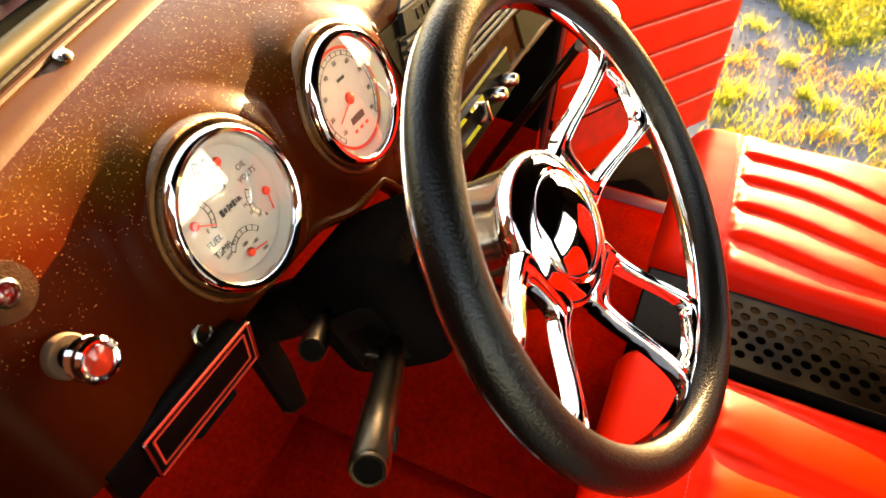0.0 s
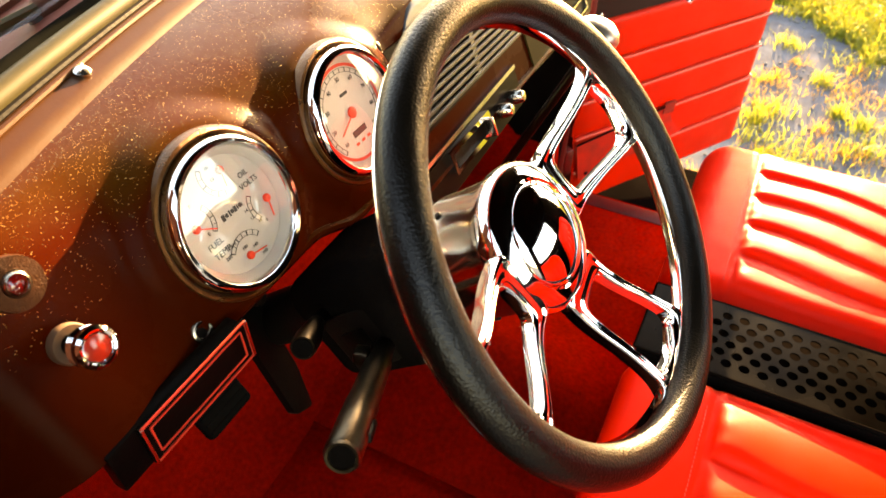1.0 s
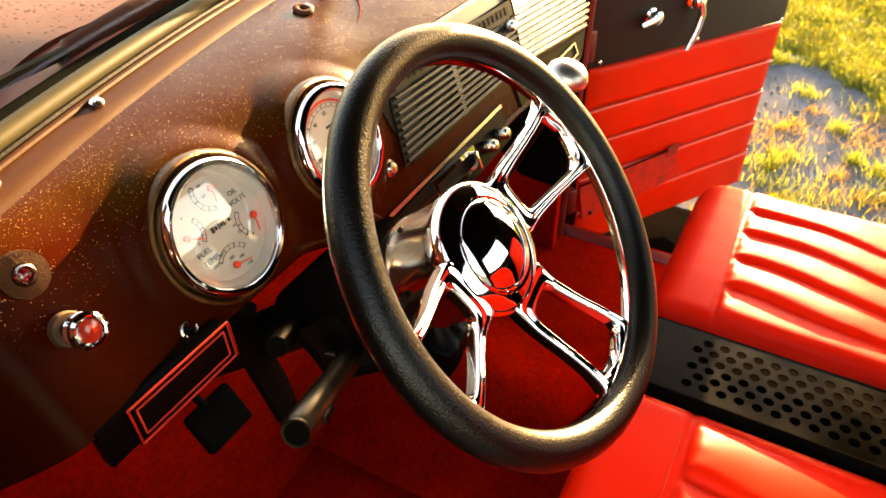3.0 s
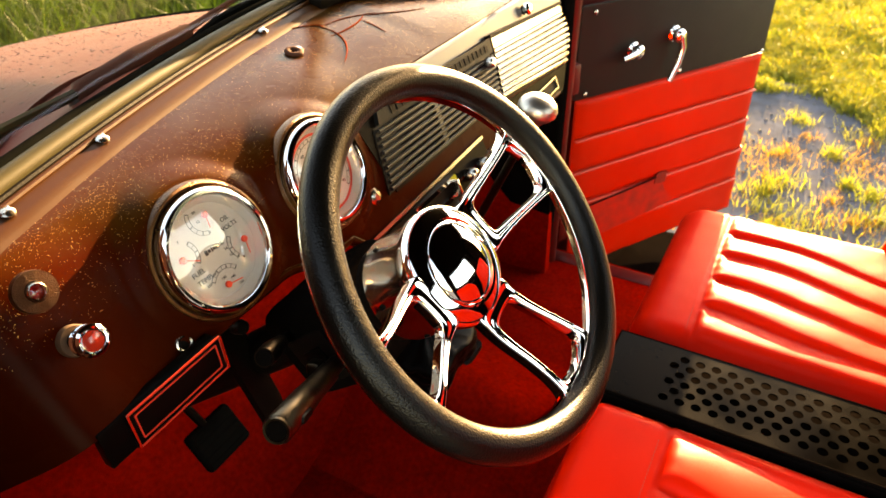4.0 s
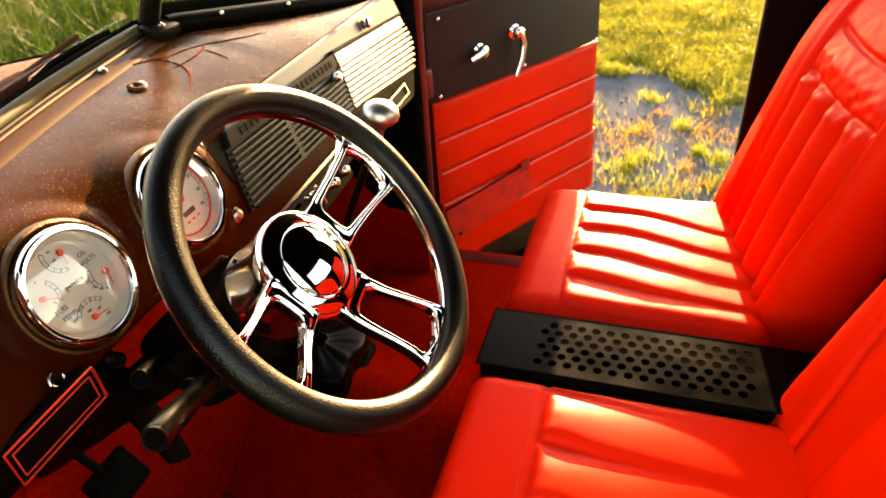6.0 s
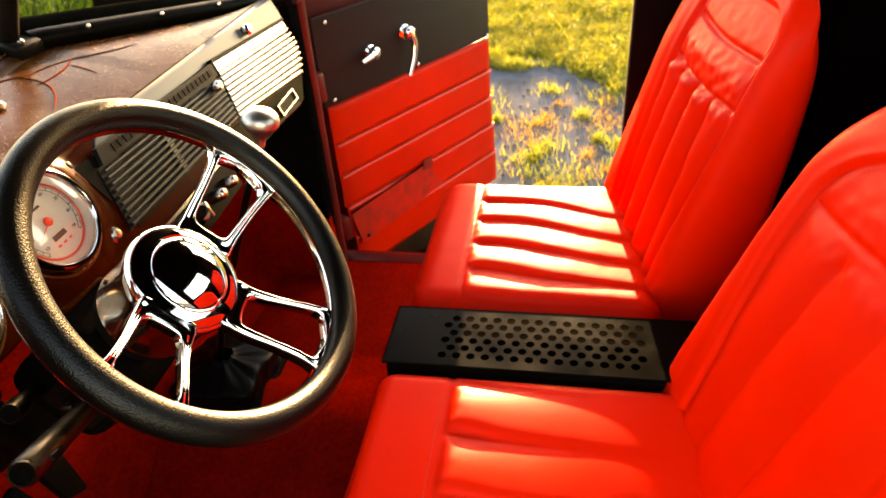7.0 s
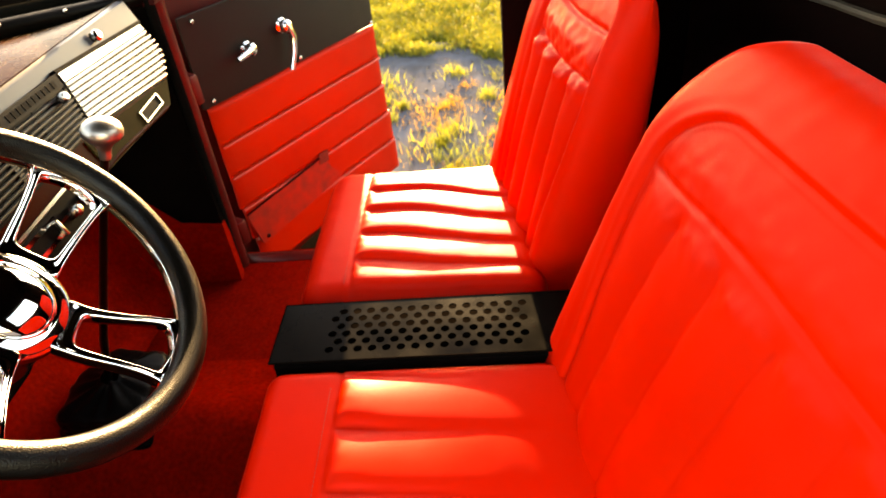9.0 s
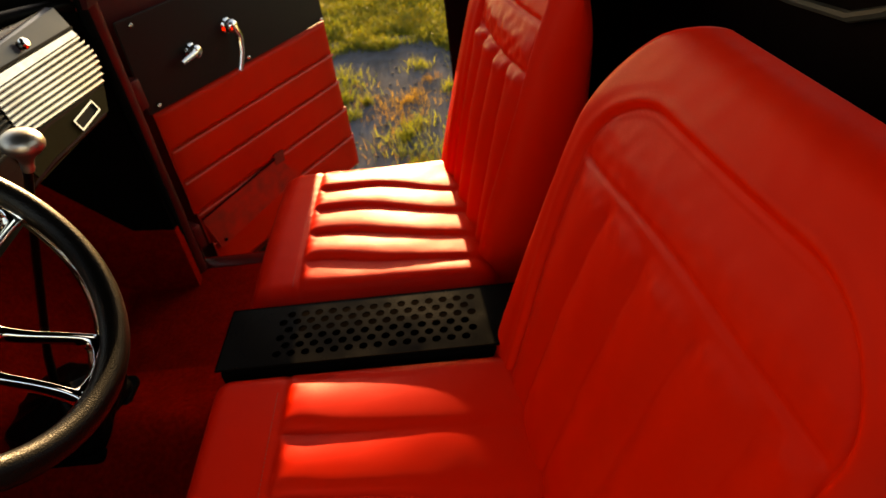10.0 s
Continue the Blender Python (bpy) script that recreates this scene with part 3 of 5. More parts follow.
for i in range(2400):
    x, y = rng.uniform(-0.6, 0.25), rng.uniform(0.22, 1.0)
    r = rng.uniform(0.0005, 0.0015)
    e = rng.uniform(0.9, 3.5)
    lathe([(0, 0.45), (0.7, 0.3), (1, 0)], pose(x, y, hood_z(x, y) + 0.0002, 0, 0, rng.uniform(60, 120)) @ Matrix.Diagonal((r * e, r, r, 1)), 7, drops)
part("water_drops", drops, WATER, hood, "small beads of water")["kind"] = "stuff"
wiper = thing("wiper", (-0.45, 0.15, 1.45), "dark rusty windscreen wiper resting on the glass", "wiper")
part("arm", tube([(-0.556, 0.136, 1.421), (-0.545, 0.137, 1.426), (-0.46, 0.138, 1.440), (-0.373, 0.139, 1.450)], [0.010, 0.0160, 0.0150, 0.009], 10), WIPER_BROWN, wiper, "flat brown wiper arm")
part("rod", tube([(-0.385, 0.139, 1.449), (-0.267, 0.135, 1.471)], [0.0055, 0.0035], 8), WIPER_BROWN, wiper, "thin brown rod")
part("blade", tube([(-0.372, 0.146, 1.432), (-0.31, 0.148, 1.444), (-0.25, 0.145, 1.451), (-0.20, 0.142, 1.456)], [0.004, 0.008, 0.008, 0.004], 8), RUBBER, wiper, "black rubber blade")
part("pivot", lathe([(0, 0.012), (0.006, 0.011), (0.0085, 0.0), (0.0085, -0.03), (0, -0.03)], pose(-0.558, 0.134, 1.420, -20), 16), GREY_PLASTIC, wiper, "grey pivot cap")
structure("cowl_strip", tube([(-0.74, 0.115, 1.405), (-0.65, 0.136, 1.423), (-0.556, 0.134, 1.430)], 0.0065, 8), BRASS, "olive brass cowl strip", "trim")
structure("back_piping", tube([(-0.015, -1.262, 1.391), (-0.109, -1.262, 1.406), (-0.209, -1.262, 1.420), (-0.33, -1.262, 1.441), (-0.386, -1.262, 1.465), (-0.44, -1.262, 1.50)], 0.006, 8), GREY_PLASTIC, "grey piping across the back wall", "trim")

# ---- dashboard ----
dash = thing("dashboard", (-0.22, -0.10, 1.22), "patina brown-red metal dashboard with gold dust and pin stripes", "dashboard")


def emboss(p):
    """The swelling of the metal round the two dials."""
    out = 0.0
    for gx in (-0.631, -0.458):
        c = face(gx, 0.005).translation
        r = math.hypot(p.x - c.x, (p.y - c.y) * 0.391 + (p.z - c.z) * 0.920)
        out += 0.0085 * (1 - smooth(0.070, 0.098, r)) - 0.020 * (1 - smooth(0.058, 0.066, r))
    return p + Vector((0, -0.920, 0.391)) * out


def crease(x):
    """How far up the slope the face ends and the upper skin begins."""
    return 0.040 + 0.017 * smooth(-0.40, -0.28, x) + 0.065 * max(0.0, x)


def dash_point(u, v):
    x = -0.95 + 1.264 * u - 0.10 * smooth(0.80, 1.0, u) * max(0.0, min(1.0, (0.36 - v) / 0.24))
    drop = 0.075 * max(0.0, x)
    bow = 0.016 * smooth(-0.71, -0.80, x) - 12.0 * min(0.045, max(0.0, -0.812 - x)) ** 2 - 1.1 * max(0.0, -0.857 - x)
    p = face(x, -0.064 - 0.020 * smooth(-0.57, -0.50, x) - 0.044 * smooth(-0.46, -0.42, x), bow).translation
    low = Vector((x, p.y, p.z - drop))
    q = face(x, crease(x), bow * 0.7).translation
    top = Vector((x, q.y, q.z - drop))
    end = Vector((x, max(screen_y(x) - 0.016, top.y + 0.02), screen_z(x) - 0.005))
    if v < 0.12:
        t = v / 0.12
        return low + Vector((0, 0.055 * (1 - t) ** 2, -0.006 * (1 - abs(2 * t - 1)) + 0.012 * (1 - t)))
    if v < 0.5:
        return emboss(low.lerp(top, (v - 0.12) / 0.38))
    t = (v - 0.5) / 0.5
    c = top + Vector((0, 0.391, 0.920)) * min(0.045, 0.7 * (end - top).length)
    c.z = min(c.z, end.z + 0.018)
    c = c.lerp(top + (end - top) * 0.4 + Vector((0, 0, 0.008)), smooth(-0.40, -0.28, x))
    return emboss((1 - t) ** 2 * top + 2 * t * (1 - t) * c + t * t * end)


part("panel", sheet(dash_point, 260, 130, (0, 0.012, -0.006)), PATINA, dash, "brown-red patina metal skin")
# Added strip over the face that carries the grey sheen above the grilles.
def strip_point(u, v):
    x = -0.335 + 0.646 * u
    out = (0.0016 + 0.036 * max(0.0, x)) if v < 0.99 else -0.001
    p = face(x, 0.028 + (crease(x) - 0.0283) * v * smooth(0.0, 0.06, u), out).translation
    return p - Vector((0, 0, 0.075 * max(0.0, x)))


part("face_strip", sheet(strip_point, 60, 6, (0, 0.0030, -0.0010)), SHADE_SHEEN, dash, "added smooth glossy strip, grey for the sky sheen on the shaded dash face")
part("end_bead", tube([dash_point(0.210 + 0.010 * i, 0.115) for i in range(79)], 0.005, 8), PATINA, dash)


def pin_stripe(points, r=0.0016):
    b = tube(points, [0.55 * r * (0.35 + 0.65 * math.sin(math.pi * (i + 0.4) / len(points))) for i in range(len(points))], 6)
    return part("pin_stripe", b, CORAL, dash, "orange hand-painted pin stripe")


def on_top(x, y):
    """A point on the dashboard's upper skin at the given plan place."""
    u = (x + 0.95) / 1.264
    lo, hi = 0.5, 1.0
    for _ in range(24):
        mid = (lo + hi) / 2
        if dash_point(u, mid).y < y:
            lo = mid
        else:
            hi = mid
    return dash_point(u, lo) + Vector((0, 0, 0.0006))


def curve2(a, b, c, n=14):
    out = []
    for i in range(n + 1):
        t = i / n
        x = (1 - t) ** 2 * a[0] + 2 * t * (1 - t) * b[0] + t * t * c[0]
        y = (1 - t) ** 2 * a[1] + 2 * t * (1 - t) * b[1] + t * t * c[1]
        out.append(on_top(x, y))
    return out


pin_stripe(curve2((-0.285, -0.045), (-0.21, -0.01), (-0.215, 0.045)), 0.0022)
pin_stripe(curve2((-0.215, 0.045), (-0.20, 0.055), (-0.26, 0.075)), 0.0018)
pin_stripe(curve2((-0.232, 0.015), (-0.17, 0.01), (-0.13, 0.03)), 0.0018)
pin_stripe(curve2((-0.13, 0.03), (-0.10, 0.0), (-0.03, -0.02)), 0.0016)
pin_stripe(curve2((-0.15, 0.02), (-0.15, 0.0), (-0.16, -0.03)), 0.0014)
pin_stripe(curve2((-0.215, 0.045), (-0.16, 0.05), (-0.11, 0.02)), 0.0014)

# raised dust and paint specks on the skin
specks = bmesh.new()
rng = random.Random(9)
for i in range(9000):
    u, v = rng.random(), 0.14 + 0.85 * rng.random() ** 0.7
    p = dash_point(u, v)
    r = rng.choice((0.00013, 0.00017, 0.00022, 0.00032)) * rng.uniform(0.7, 1.2)
    if v < 0.42:
        continue
    lathe([(0, 0.7), (0.8, 0.3), (1, -0.4)], Matrix.Translation(p) @ pose(0, 0, 0, 67 if v < 0.5 else 25) @ Matrix.Diagonal((r * rng.uniform(1, 1.8), r, r, 1)), 5, specks)
part("dust_specks", specks, DUST, dash, "gold dust and grit")["kind"] = "stuff"

top_fitting = thing("dash_grommet", tuple(on_top(-0.317, 0.012)), "small dark ring fitting on top of the dashboard", "fitting")
part("ring", ring(0.0085, 0.0045, 0.0030, Matrix.Translation(on_top(-0.317, 0.012)) @ pose(0, 0, 0.002, 12), 24, 10), WIPER_BROWN, top_fitting)
part("stud", lathe([(0, 0.004), (0.005, 0.003), (0.006, 0)], Matrix.Translation(on_top(-0.312, 0.012)) @ pose(0.006, 0, 0.0015, 12), 12), WORN_CHROME, top_fitting, "bright stud")


# dials
def gauge(x, kind):
    g = thing("gauge", tuple(face(x, 0).translation), "round chrome-bezel gauge with a white four-scale dial" if kind == "four" else "round chrome-bezel speedometer with a white dial and red needle",
              "gauge", "gauges in the dashboard")
    m = face(x, 0.005, 0.003) @ Matrix.Scale(0.965, 4)
    part("dish", lathe([(0.0735, -0.003), (0.0730, 0.0035), (0.0710, 0.0070), (0.0685, 0.0078), (0.0662, 0.0055), (0.0645, 0.001)], m, 72), DISH, g, "bronze painted surround")
    part("bezel", lathe([(0.0650, -0.002), (0.0645, 0.0125), (0.0632, 0.0168), (0.0605, 0.0188), (0.0575, 0.0186), (0.0558, 0.0165), (0.0550, 0.010)], m, 72), CHROME, g, "polished chrome bezel")
    part("inner_ring", lathe([(0.0552, 0.0120), (0.0500, 0.0065), (0.0492, 0.0052), (0.0488, 0.002)], m, 72), DIAL, g, "pale inner ring")
    m = m @ pose(0, 0, 0.0055)
    dial = part("dial", lathe([(0, -0.0012), (0.0495, -0.0012), (0.0495, -0.004), (0, -0.004)], m, 64), DIAL, g, "white dial plate")

    def arc(cx, cy, R, a0, a1, step, parent):
        b = bmesh.new()
        n = max(4, int(abs(a1 - a0) / 6))
        for q in range(n):
            am = radians(a0 + (a1 - a0) * (q + 0.5) / n)
            w = abs(radians(a1 - a0)) * R / n
            for rr in (R, R - 0.0042):
                block(w * 1.03, 0.0004, 0.0004, m @ pose(cx + rr * math.cos(am), cy + rr * math.sin(am), -0.0010, 0, 0, math.degrees(am) + 90), bm=b)
        a = a0
        k = 0
        while a <= a1 + 0.01:
            am = radians(a)
            block(0.0042, 0.0009 if k % 2 == 0 else 0.0004, 0.0004, m @ pose(cx + (R - 0.0021) * math.cos(am), cy + (R - 0.0021) * math.sin(am), -0.0009, 0, 0, a), bm=b)
            a += step
            k += 1
        return part("scale", b, INK, dial, "", 0)

    def needle(cx, cy, ang, length, r=0.0036):
        b = lathe([(0, 0.0022), (r * 0.8, 0.0020), (r, 0.0010), (r, -0.001)], m @ pose(cx, cy, 0), 20)
        am = radians(ang)
        b = block(length, 0.0011, 0.0006, m @ pose(cx + length / 2 * math.cos(am), cy + length / 2 * math.sin(am), 0.0012, 0, 0, ang), bm=b)
        return part("needle", b, RED_INK, g, "red needle")

    def num(t, x_, y_, s=0.0045, rot=0.0):
        words(t, s, m @ pose(x_, y_, -0.0008, 0, 0, rot), INK, dial)

    if kind == "four":
        arc(-0.036, 0.010, 0.020, -38, 38, 19, dial)
        arc(0.008, 0.036, 0.020, 150, 262, 22, dial)
        arc(0.036, -0.008, 0.020, 142, 218, 19, dial)
        arc(-0.004, -0.038, 0.021, 35, 145, 18, dial)
        needle(-0.036, 0.010, -32, 0.018)
        needle(0.010, 0.036, -100, 0.014)
        needle(0.037, -0.008, -100, 0.016)
        needle(-0.006, -0.037, -10, 0.018)
        words("FUEL", 0.0075, m @ pose(-0.028, -0.010, -0.0008), INK, dial)
        words("TEMP", 0.0075, m @ pose(-0.026, -0.0195, -0.0008), INK, dial)
        words("OIL", 0.0070, m @ pose(0.028, 0.0215, -0.0008), INK, dial)
        words("VOLTS", 0.0070, m @ pose(0.029, 0.0125, -0.0008), INK, dial)
        for i, (bx, bw, bh) in enumerate(((-0.0095, 0.0035, 0.0055), (-0.0055, 0.0030, 0.0036), (-0.002, 0.0014, 0.0056), (0.001, 0.003, 0.0036), (0.0045, 0.0028, 0.0052), (0.0075, 0.0012, 0.0040), (0.0105, 0.003, 0.0036))):
            part("mark", block(bw, bh, 0.0004, m @ pose(bx, 0.0025, -0.0009)), INK, dial, "", 0)
        for t, x_, y_ in (("16", 0.0105, 0.0035), ("14", 0.0115, -0.0035), ("12", 0.0135, -0.0115), ("10", 0.0190, -0.0180), ("8", 0.0255, -0.0215)):
            num(t, x_ + 0.001, y_ - 0.002, 0.0042)
        for t, x_, y_ in (("250", -0.0245, -0.0265), ("210", -0.0150, -0.0205), ("180", -0.0065, -0.0290), ("140", 0.0035, -0.0335), ("100", 0.0085, -0.0440)):
            num(t, x_, y_, 0.0042)
        for t, x_, y_ in (("80", 0.0005, 0.0430), ("60", 0.0000, 0.0330), ("0", 0.006, 0.0180)):
            num(t, x_, y_, 0.0042)
        for t, x_, y_ in (("F", -0.030, 0.0270), ("E", -0.028, 0.0000)):
            num(t, x_, y_, 0.0046)
    else:
        arc(0, 0, 0.044, -45, 225, 11.25, dial)
        part("band", lathe([(0.0485, -0.0006), (0.0455, -0.0006), (0.0455, -0.0012), (0.0485, -0.0012)], m, 64), LINE_RED, dial, "thin red outer band")
        for i in range(9):
            a = radians(222 - 33 * i)
            num(str(10 * (i + 1)), 0.0345 * math.cos(a), 0.0345 * math.sin(a), 0.0062)
        needle(0, 0, 205, 0.030, 0.0058)
        part("odometer", block(0.022, 0.0065, 0.0008, m @ pose(0, -0.020, -0.0007), 0.0003), INK, dial, "black counter window", 0)
        part("caption", block(0.012, 0.0030, 0.0004, m @ pose(0, 0.020, -0.0008)), INK, dial, "", 0)
        for bx in (-0.010, 0.0, 0.010):
            part("mark", block(0.005, 0.0028, 0.0004, m @ pose(bx, -0.030, -0.0008)), RED_INK, dial, "", 0)
    pane_ = part("glass", lathe([(0, 0.0125), (0.030, 0.0118), (0.0556, 0.0085), (0.0556, 0.0078), (0.030, 0.0110), (0, 0.0117)], m, 64), GLASS, g, "clear convex glass")
    pane_.visible_shadow = False
    return g


gauge(-0.631, "four")
gauge(-0.458, "speed")


# ribbed centre trim
def face_drop(x):
    return 0.075 * max(0.0, x)


def trim_mat(x, s, h=0.0):
    m = face(x, s, h)
    m.translation.z -= face_drop(x)
    return m


def quad_plate(pts, h0, h1, bm=None):
    """A plate on the dashboard face from four (x, s) corners, between two heights."""
    b = bmesh.new()
    lo = [b.verts.new(trim_mat(x, s, h0).translation) for x, s in pts]
    hi = [b.verts.new(trim_mat(x, s, h1).translation) for x, s in pts]
    n = len(pts)
    b.faces.new(hi)
    b.faces.new(lo[::-1])
    for i in range(n):
        b.faces.new((lo[i], lo[(i + 1) % n], hi[(i + 1) % n], hi[i]))
    return join(bm, b)


def rib(xa, sa, xb, sb, r, h):
    n = 8
    pts = []
    for i in range(n + 1):
        t = i / n
        x = xa + (xb - xa) * t
        pts.append(trim_mat(x, sa + (sb - sa) * t, h).translation)
    return tube(pts, r, 8)


speaker = thing("speaker_grille", tuple(face(-0.25, -0.02).translation), "grey ribbed metal speaker grille in the middle of the dashboard", "grille")
part("backing", quad_plate([(-0.372, 0.030), (-0.003, 0.024), (-0.026, -0.072), (-0.350, -0.076)], 0.001, 0.0025), BLACK, speaker, "black recess behind the ribs")
part("top_bar", quad_plate([(-0.330, 0.034), (-0.005, 0.026), (-0.009, 0.004), (-0.338, 0.013)], 0.003, 0.010), PLATE_GREY, speaker, "grey bar with worn raised lettering")
for i in range(9):
    t = i / 8
    part("rib", rib(-0.340 - 0.022 * t, 0.006 - 0.072 * t, -0.009 - 0.018 * t, -0.003 - 0.064 * t, 0.0029, 0.0064), GUNMETAL, speaker)
part("end_cap", quad_plate([(-0.345, 0.012), (-0.300, 0.012), (-0.318, -0.068), (-0.368, -0.072)], 0.0025, 0.0040), PLATE_GREY, speaker, "dark grey ribbed end")
part("divider", quad_plate([(-0.205, 0.010), (-0.195, 0.010), (-0.208, -0.070), (-0.218, -0.070)], 0.0035, 0.0075), GUNMETAL, speaker)
part("filler", quad_plate([(-0.100, 0.007), (-0.009, 0.004), (-0.027, -0.068), (-0.122, -0.069)], 0.0025, 0.0040), PLATE_GREY, speaker, "closed grey rib field")
for i in range(21):
    bx = -0.305 + 0.0137 * i
    mid = 0.0225 - 0.026 * (bx + 0.305)
    if bx < -0.225 or -0.165 < bx:
        part("letter_bar", quad_plate([(bx, mid + 0.0055), (bx + 0.0085, mid + 0.0052), (bx + 0.0075, mid - 0.0058), (bx - 0.0010, mid - 0.0055)], 0.010, 0.0112), DARK_METAL, speaker)
knob_c = thing("radio_knob", tuple(trim_mat(-0.040, -0.006, 0.012).translation), "small chrome knob on the ribbed grille", "knob")
part("cap", lathe([(0, 0.016), (0.006, 0.0155), (0.0085, 0.012), (0.009, 0.004), (0.006, 0), (0.005, -0.008), (0, -0.008)], trim_mat(-0.040, -0.006, 0.010), 24), WORN_CHROME, knob_c)
grille = thing("dash_grille", tuple(trim_mat(0.16, -0.03).translation), "bright ribbed chrome trim panel on the passenger dashboard", "grille")
part("backing", quad_plate([(0.000, 0.026), (0.314, 0.023), (0.314, -0.028), (0.300, -0.060), (0.270, -0.087), (-0.024, -0.073)], 0.001, 0.0035), DARK_METAL, grille, "dull backing plate")
# Lip darkened to carry the shadow line above the ribs.
part("top_lip", quad_plate([(-0.006, 0.031), (0.314, 0.028), (0.314, 0.023), (-0.004, 0.026)], 0.001, 0.013), DARK_METAL, grille, "lip coloured dark for the shadow line over the ribs")
part("top_rib", quad_plate([(0.003, 0.0235), (0.312, 0.0205), (0.314, 0.0085), (0.001, 0.0080)], 0.0035, 0.0090), RIB_METAL, grille, "wide polished top rib")
for i in range(9):
    t = i / 8
    part("rib", rib(0.001 - 0.021 * t, 0.0035 - 0.0715 * t, 0.315 + 0.012 * math.sin(math.pi * t) - 0.043 * t * t, 0.0040 - 0.085 * t, 0.0038, 0.0054), RIB_METAL, grille, "polished rounded rib")
dash_knob = thing("choke_control", tuple(trim_mat(0.153, 0.042, 0.004).translation), "small chrome pull knob above the trim panel", "knob")
mk = trim_mat(0.153, 0.042, 0.004)
part("collar", lathe([(0, 0.004), (0.010, 0.003), (0.012, 0), (0.012, -0.004)], mk, 24), DARK_METAL, dash_knob, "dark collar")
part("cap", lathe([(0, 0.020), (0.007, 0.019), (0.0105, 0.015), (0.0105, 0.011), (0.006, 0.008), (0.006, 0)], mk, 24), CHROME, dash_knob)

under = thing("under_dash_panel", tuple(trim_mat(0.10, -0.12).translation), "olive painted lower dashboard strip with a small framed vent", "panel")
part("strip", quad_plate([(-0.06, -0.076), (0.268, -0.088), (0.215, -0.128), (-0.06, -0.132)], 0.001, 0.004), OLIVE, under)
vent = part("vent_frame", slab(rounded([(-0.042, -0.0118), (0.042, -0.0118), (0.042, 0.0118), (-0.042, 0.0118)], 0.003), 0.006, trim_mat(0.146, -0.108, 0.010) @ pose(0, 0, 0, 0, 0, 1),
                               holes=[rounded([(-0.038, -0.0086), (0.038, -0.0086), (0.038, 0.0086), (-0.038, 0.0086)], 0.002)]), RIB_METAL, under, "bright vent frame")
part("vent_hole", block(0.080, 0.020, 0.001, trim_mat(0.146, -0.108, 0.0048) @ pose(0, 0, 0, 0, 0, 1)), BLACK, vent, "dark opening", 0)

ac = thing("heater_panel", tuple(trim_mat(-0.27, -0.125).translation), "chrome-edged heater control panel under the dashboard", "heater control")
part("housing", quad_plate([(-0.425, -0.112), (-0.120, -0.100), (-0.120, -0.150), (-0.410, -0.160)], -0.030, 0.004), BLACK, ac, "black housing")
part("chrome_strip", quad_plate([(-0.430, -0.1015), (-0.120, -0.0950), (-0.120, -0.1000), (-0.430, -0.1065)], 0.001, 0.006), RIB_METAL, ac, "bright chrome strip")
slot = part("slot_frame", slab(rounded([(-0.055, -0.015), (0.055, -0.015), (0.055, 0.015), (-0.055, 0.015)], 0.002), 0.006, trim_mat(-0.283, -0.125, 0.010),
                               holes=[[(-0.049, -0.009), (0.049, -0.009), (0.049, 0.009), (-0.049, 0.009)]]), CHROME, ac, "chrome framed slot")
part("slot_back", block(0.10, 0.020, 0.001, trim_mat(-0.283, -0.125, 0.0055)), DARK_METAL, slot, "", 0)
part("lever", block(0.006, 0.026, 0.012, trim_mat(-0.240, -0.128, 0.014), 0.002), WORN_CHROME, ac, "small bright slider")
for kx in (-0.195, -0.155):
    part("knob", lathe([(0, 0.016), (0.006, 0.015), (0.0085, 0.012), (0.010, 0.0), (0.010, -0.004)], trim_mat(kx, -0.128, 0.010), 24), WORN_CHROME, ac, "small bright knob")
# Dark raised disc added where the dashboard has a small hole.
hole_mark = thing("dash_stud", tuple(face(-0.3754, 0.0364).translation), "small dark button standing in for a hole in the dashboard face", "stud")
part("screw", lathe([(0, 0.0035), (0.004, 0.003), (0.0065, 0.001), (0.0065, -0.002)], face(-0.3754, 0.0364), 18), DARK_METAL, hole_mark)
hole_stud = thing("dash_stud", tuple(face(-0.390, -0.061).translation), "small chrome stud on the dashboard face", "stud")
part("stud", lathe([(0, 0.007), (0.006, 0.006), (0.008, 0.003), (0.011, 0.001), (0.011, -0.002)], face(-0.390, -0.061), 20), WORN_CHROME, hole_stud)

# switches left of the column
pull = thing("pull_switch", tuple(face(-0.788, 0.016, 0.024).translation), "ribbed chrome pull knob with red centre on cream plate", "knob")
mp = face(-0.788, 0.016, 0.024)
part("base_plate", lathe([(0, 0.003), (0.0122, 0.0026), (0.0132, 0.001), (0.0132, -0.004)], mp, 32), CREAM, pull, "cream painted base plate")
part("stem", lathe([(0.0075, 0.0), (0.0075, 0.016), (0.006, 0.018), (0, 0.018)], mp, 20), DARK_METAL, pull, "dark stem")
part("cap", lathe([(0, 0.016), (0.011, 0.016), (0.0135, 0.018), (0.0150, 0.020), (0.0135, 0.0215), (0.0155, 0.024), (0.0140, 0.0258), (0.0160, 0.029), (0.0155, 0.033), (0.0130, 0.0350), (0.0115, 0.0345), (0.0112, 0.033), (0, 0.033)],
                   mp @ Matrix.Diagonal((0.84, 0.84, 0.9, 1)), 40), CHROME, pull, "ribbed chrome cap")
part("centre", lathe([(0, 0.0352), (0.006, 0.0348), (0.0100, 0.0338), (0.0100, 0.032)], mp @ Matrix.Diagonal((0.84, 0.84, 0.9, 1)), 28), KNOB_RED, pull, "glossy red centre")
lampw = thing("warning_lamp", tuple(face(-0.782, 0.063).translation), "small red indicator lamp in a round metal washer", "indicator lamp")
ml = face(-0.788, 0.063, 0.014)
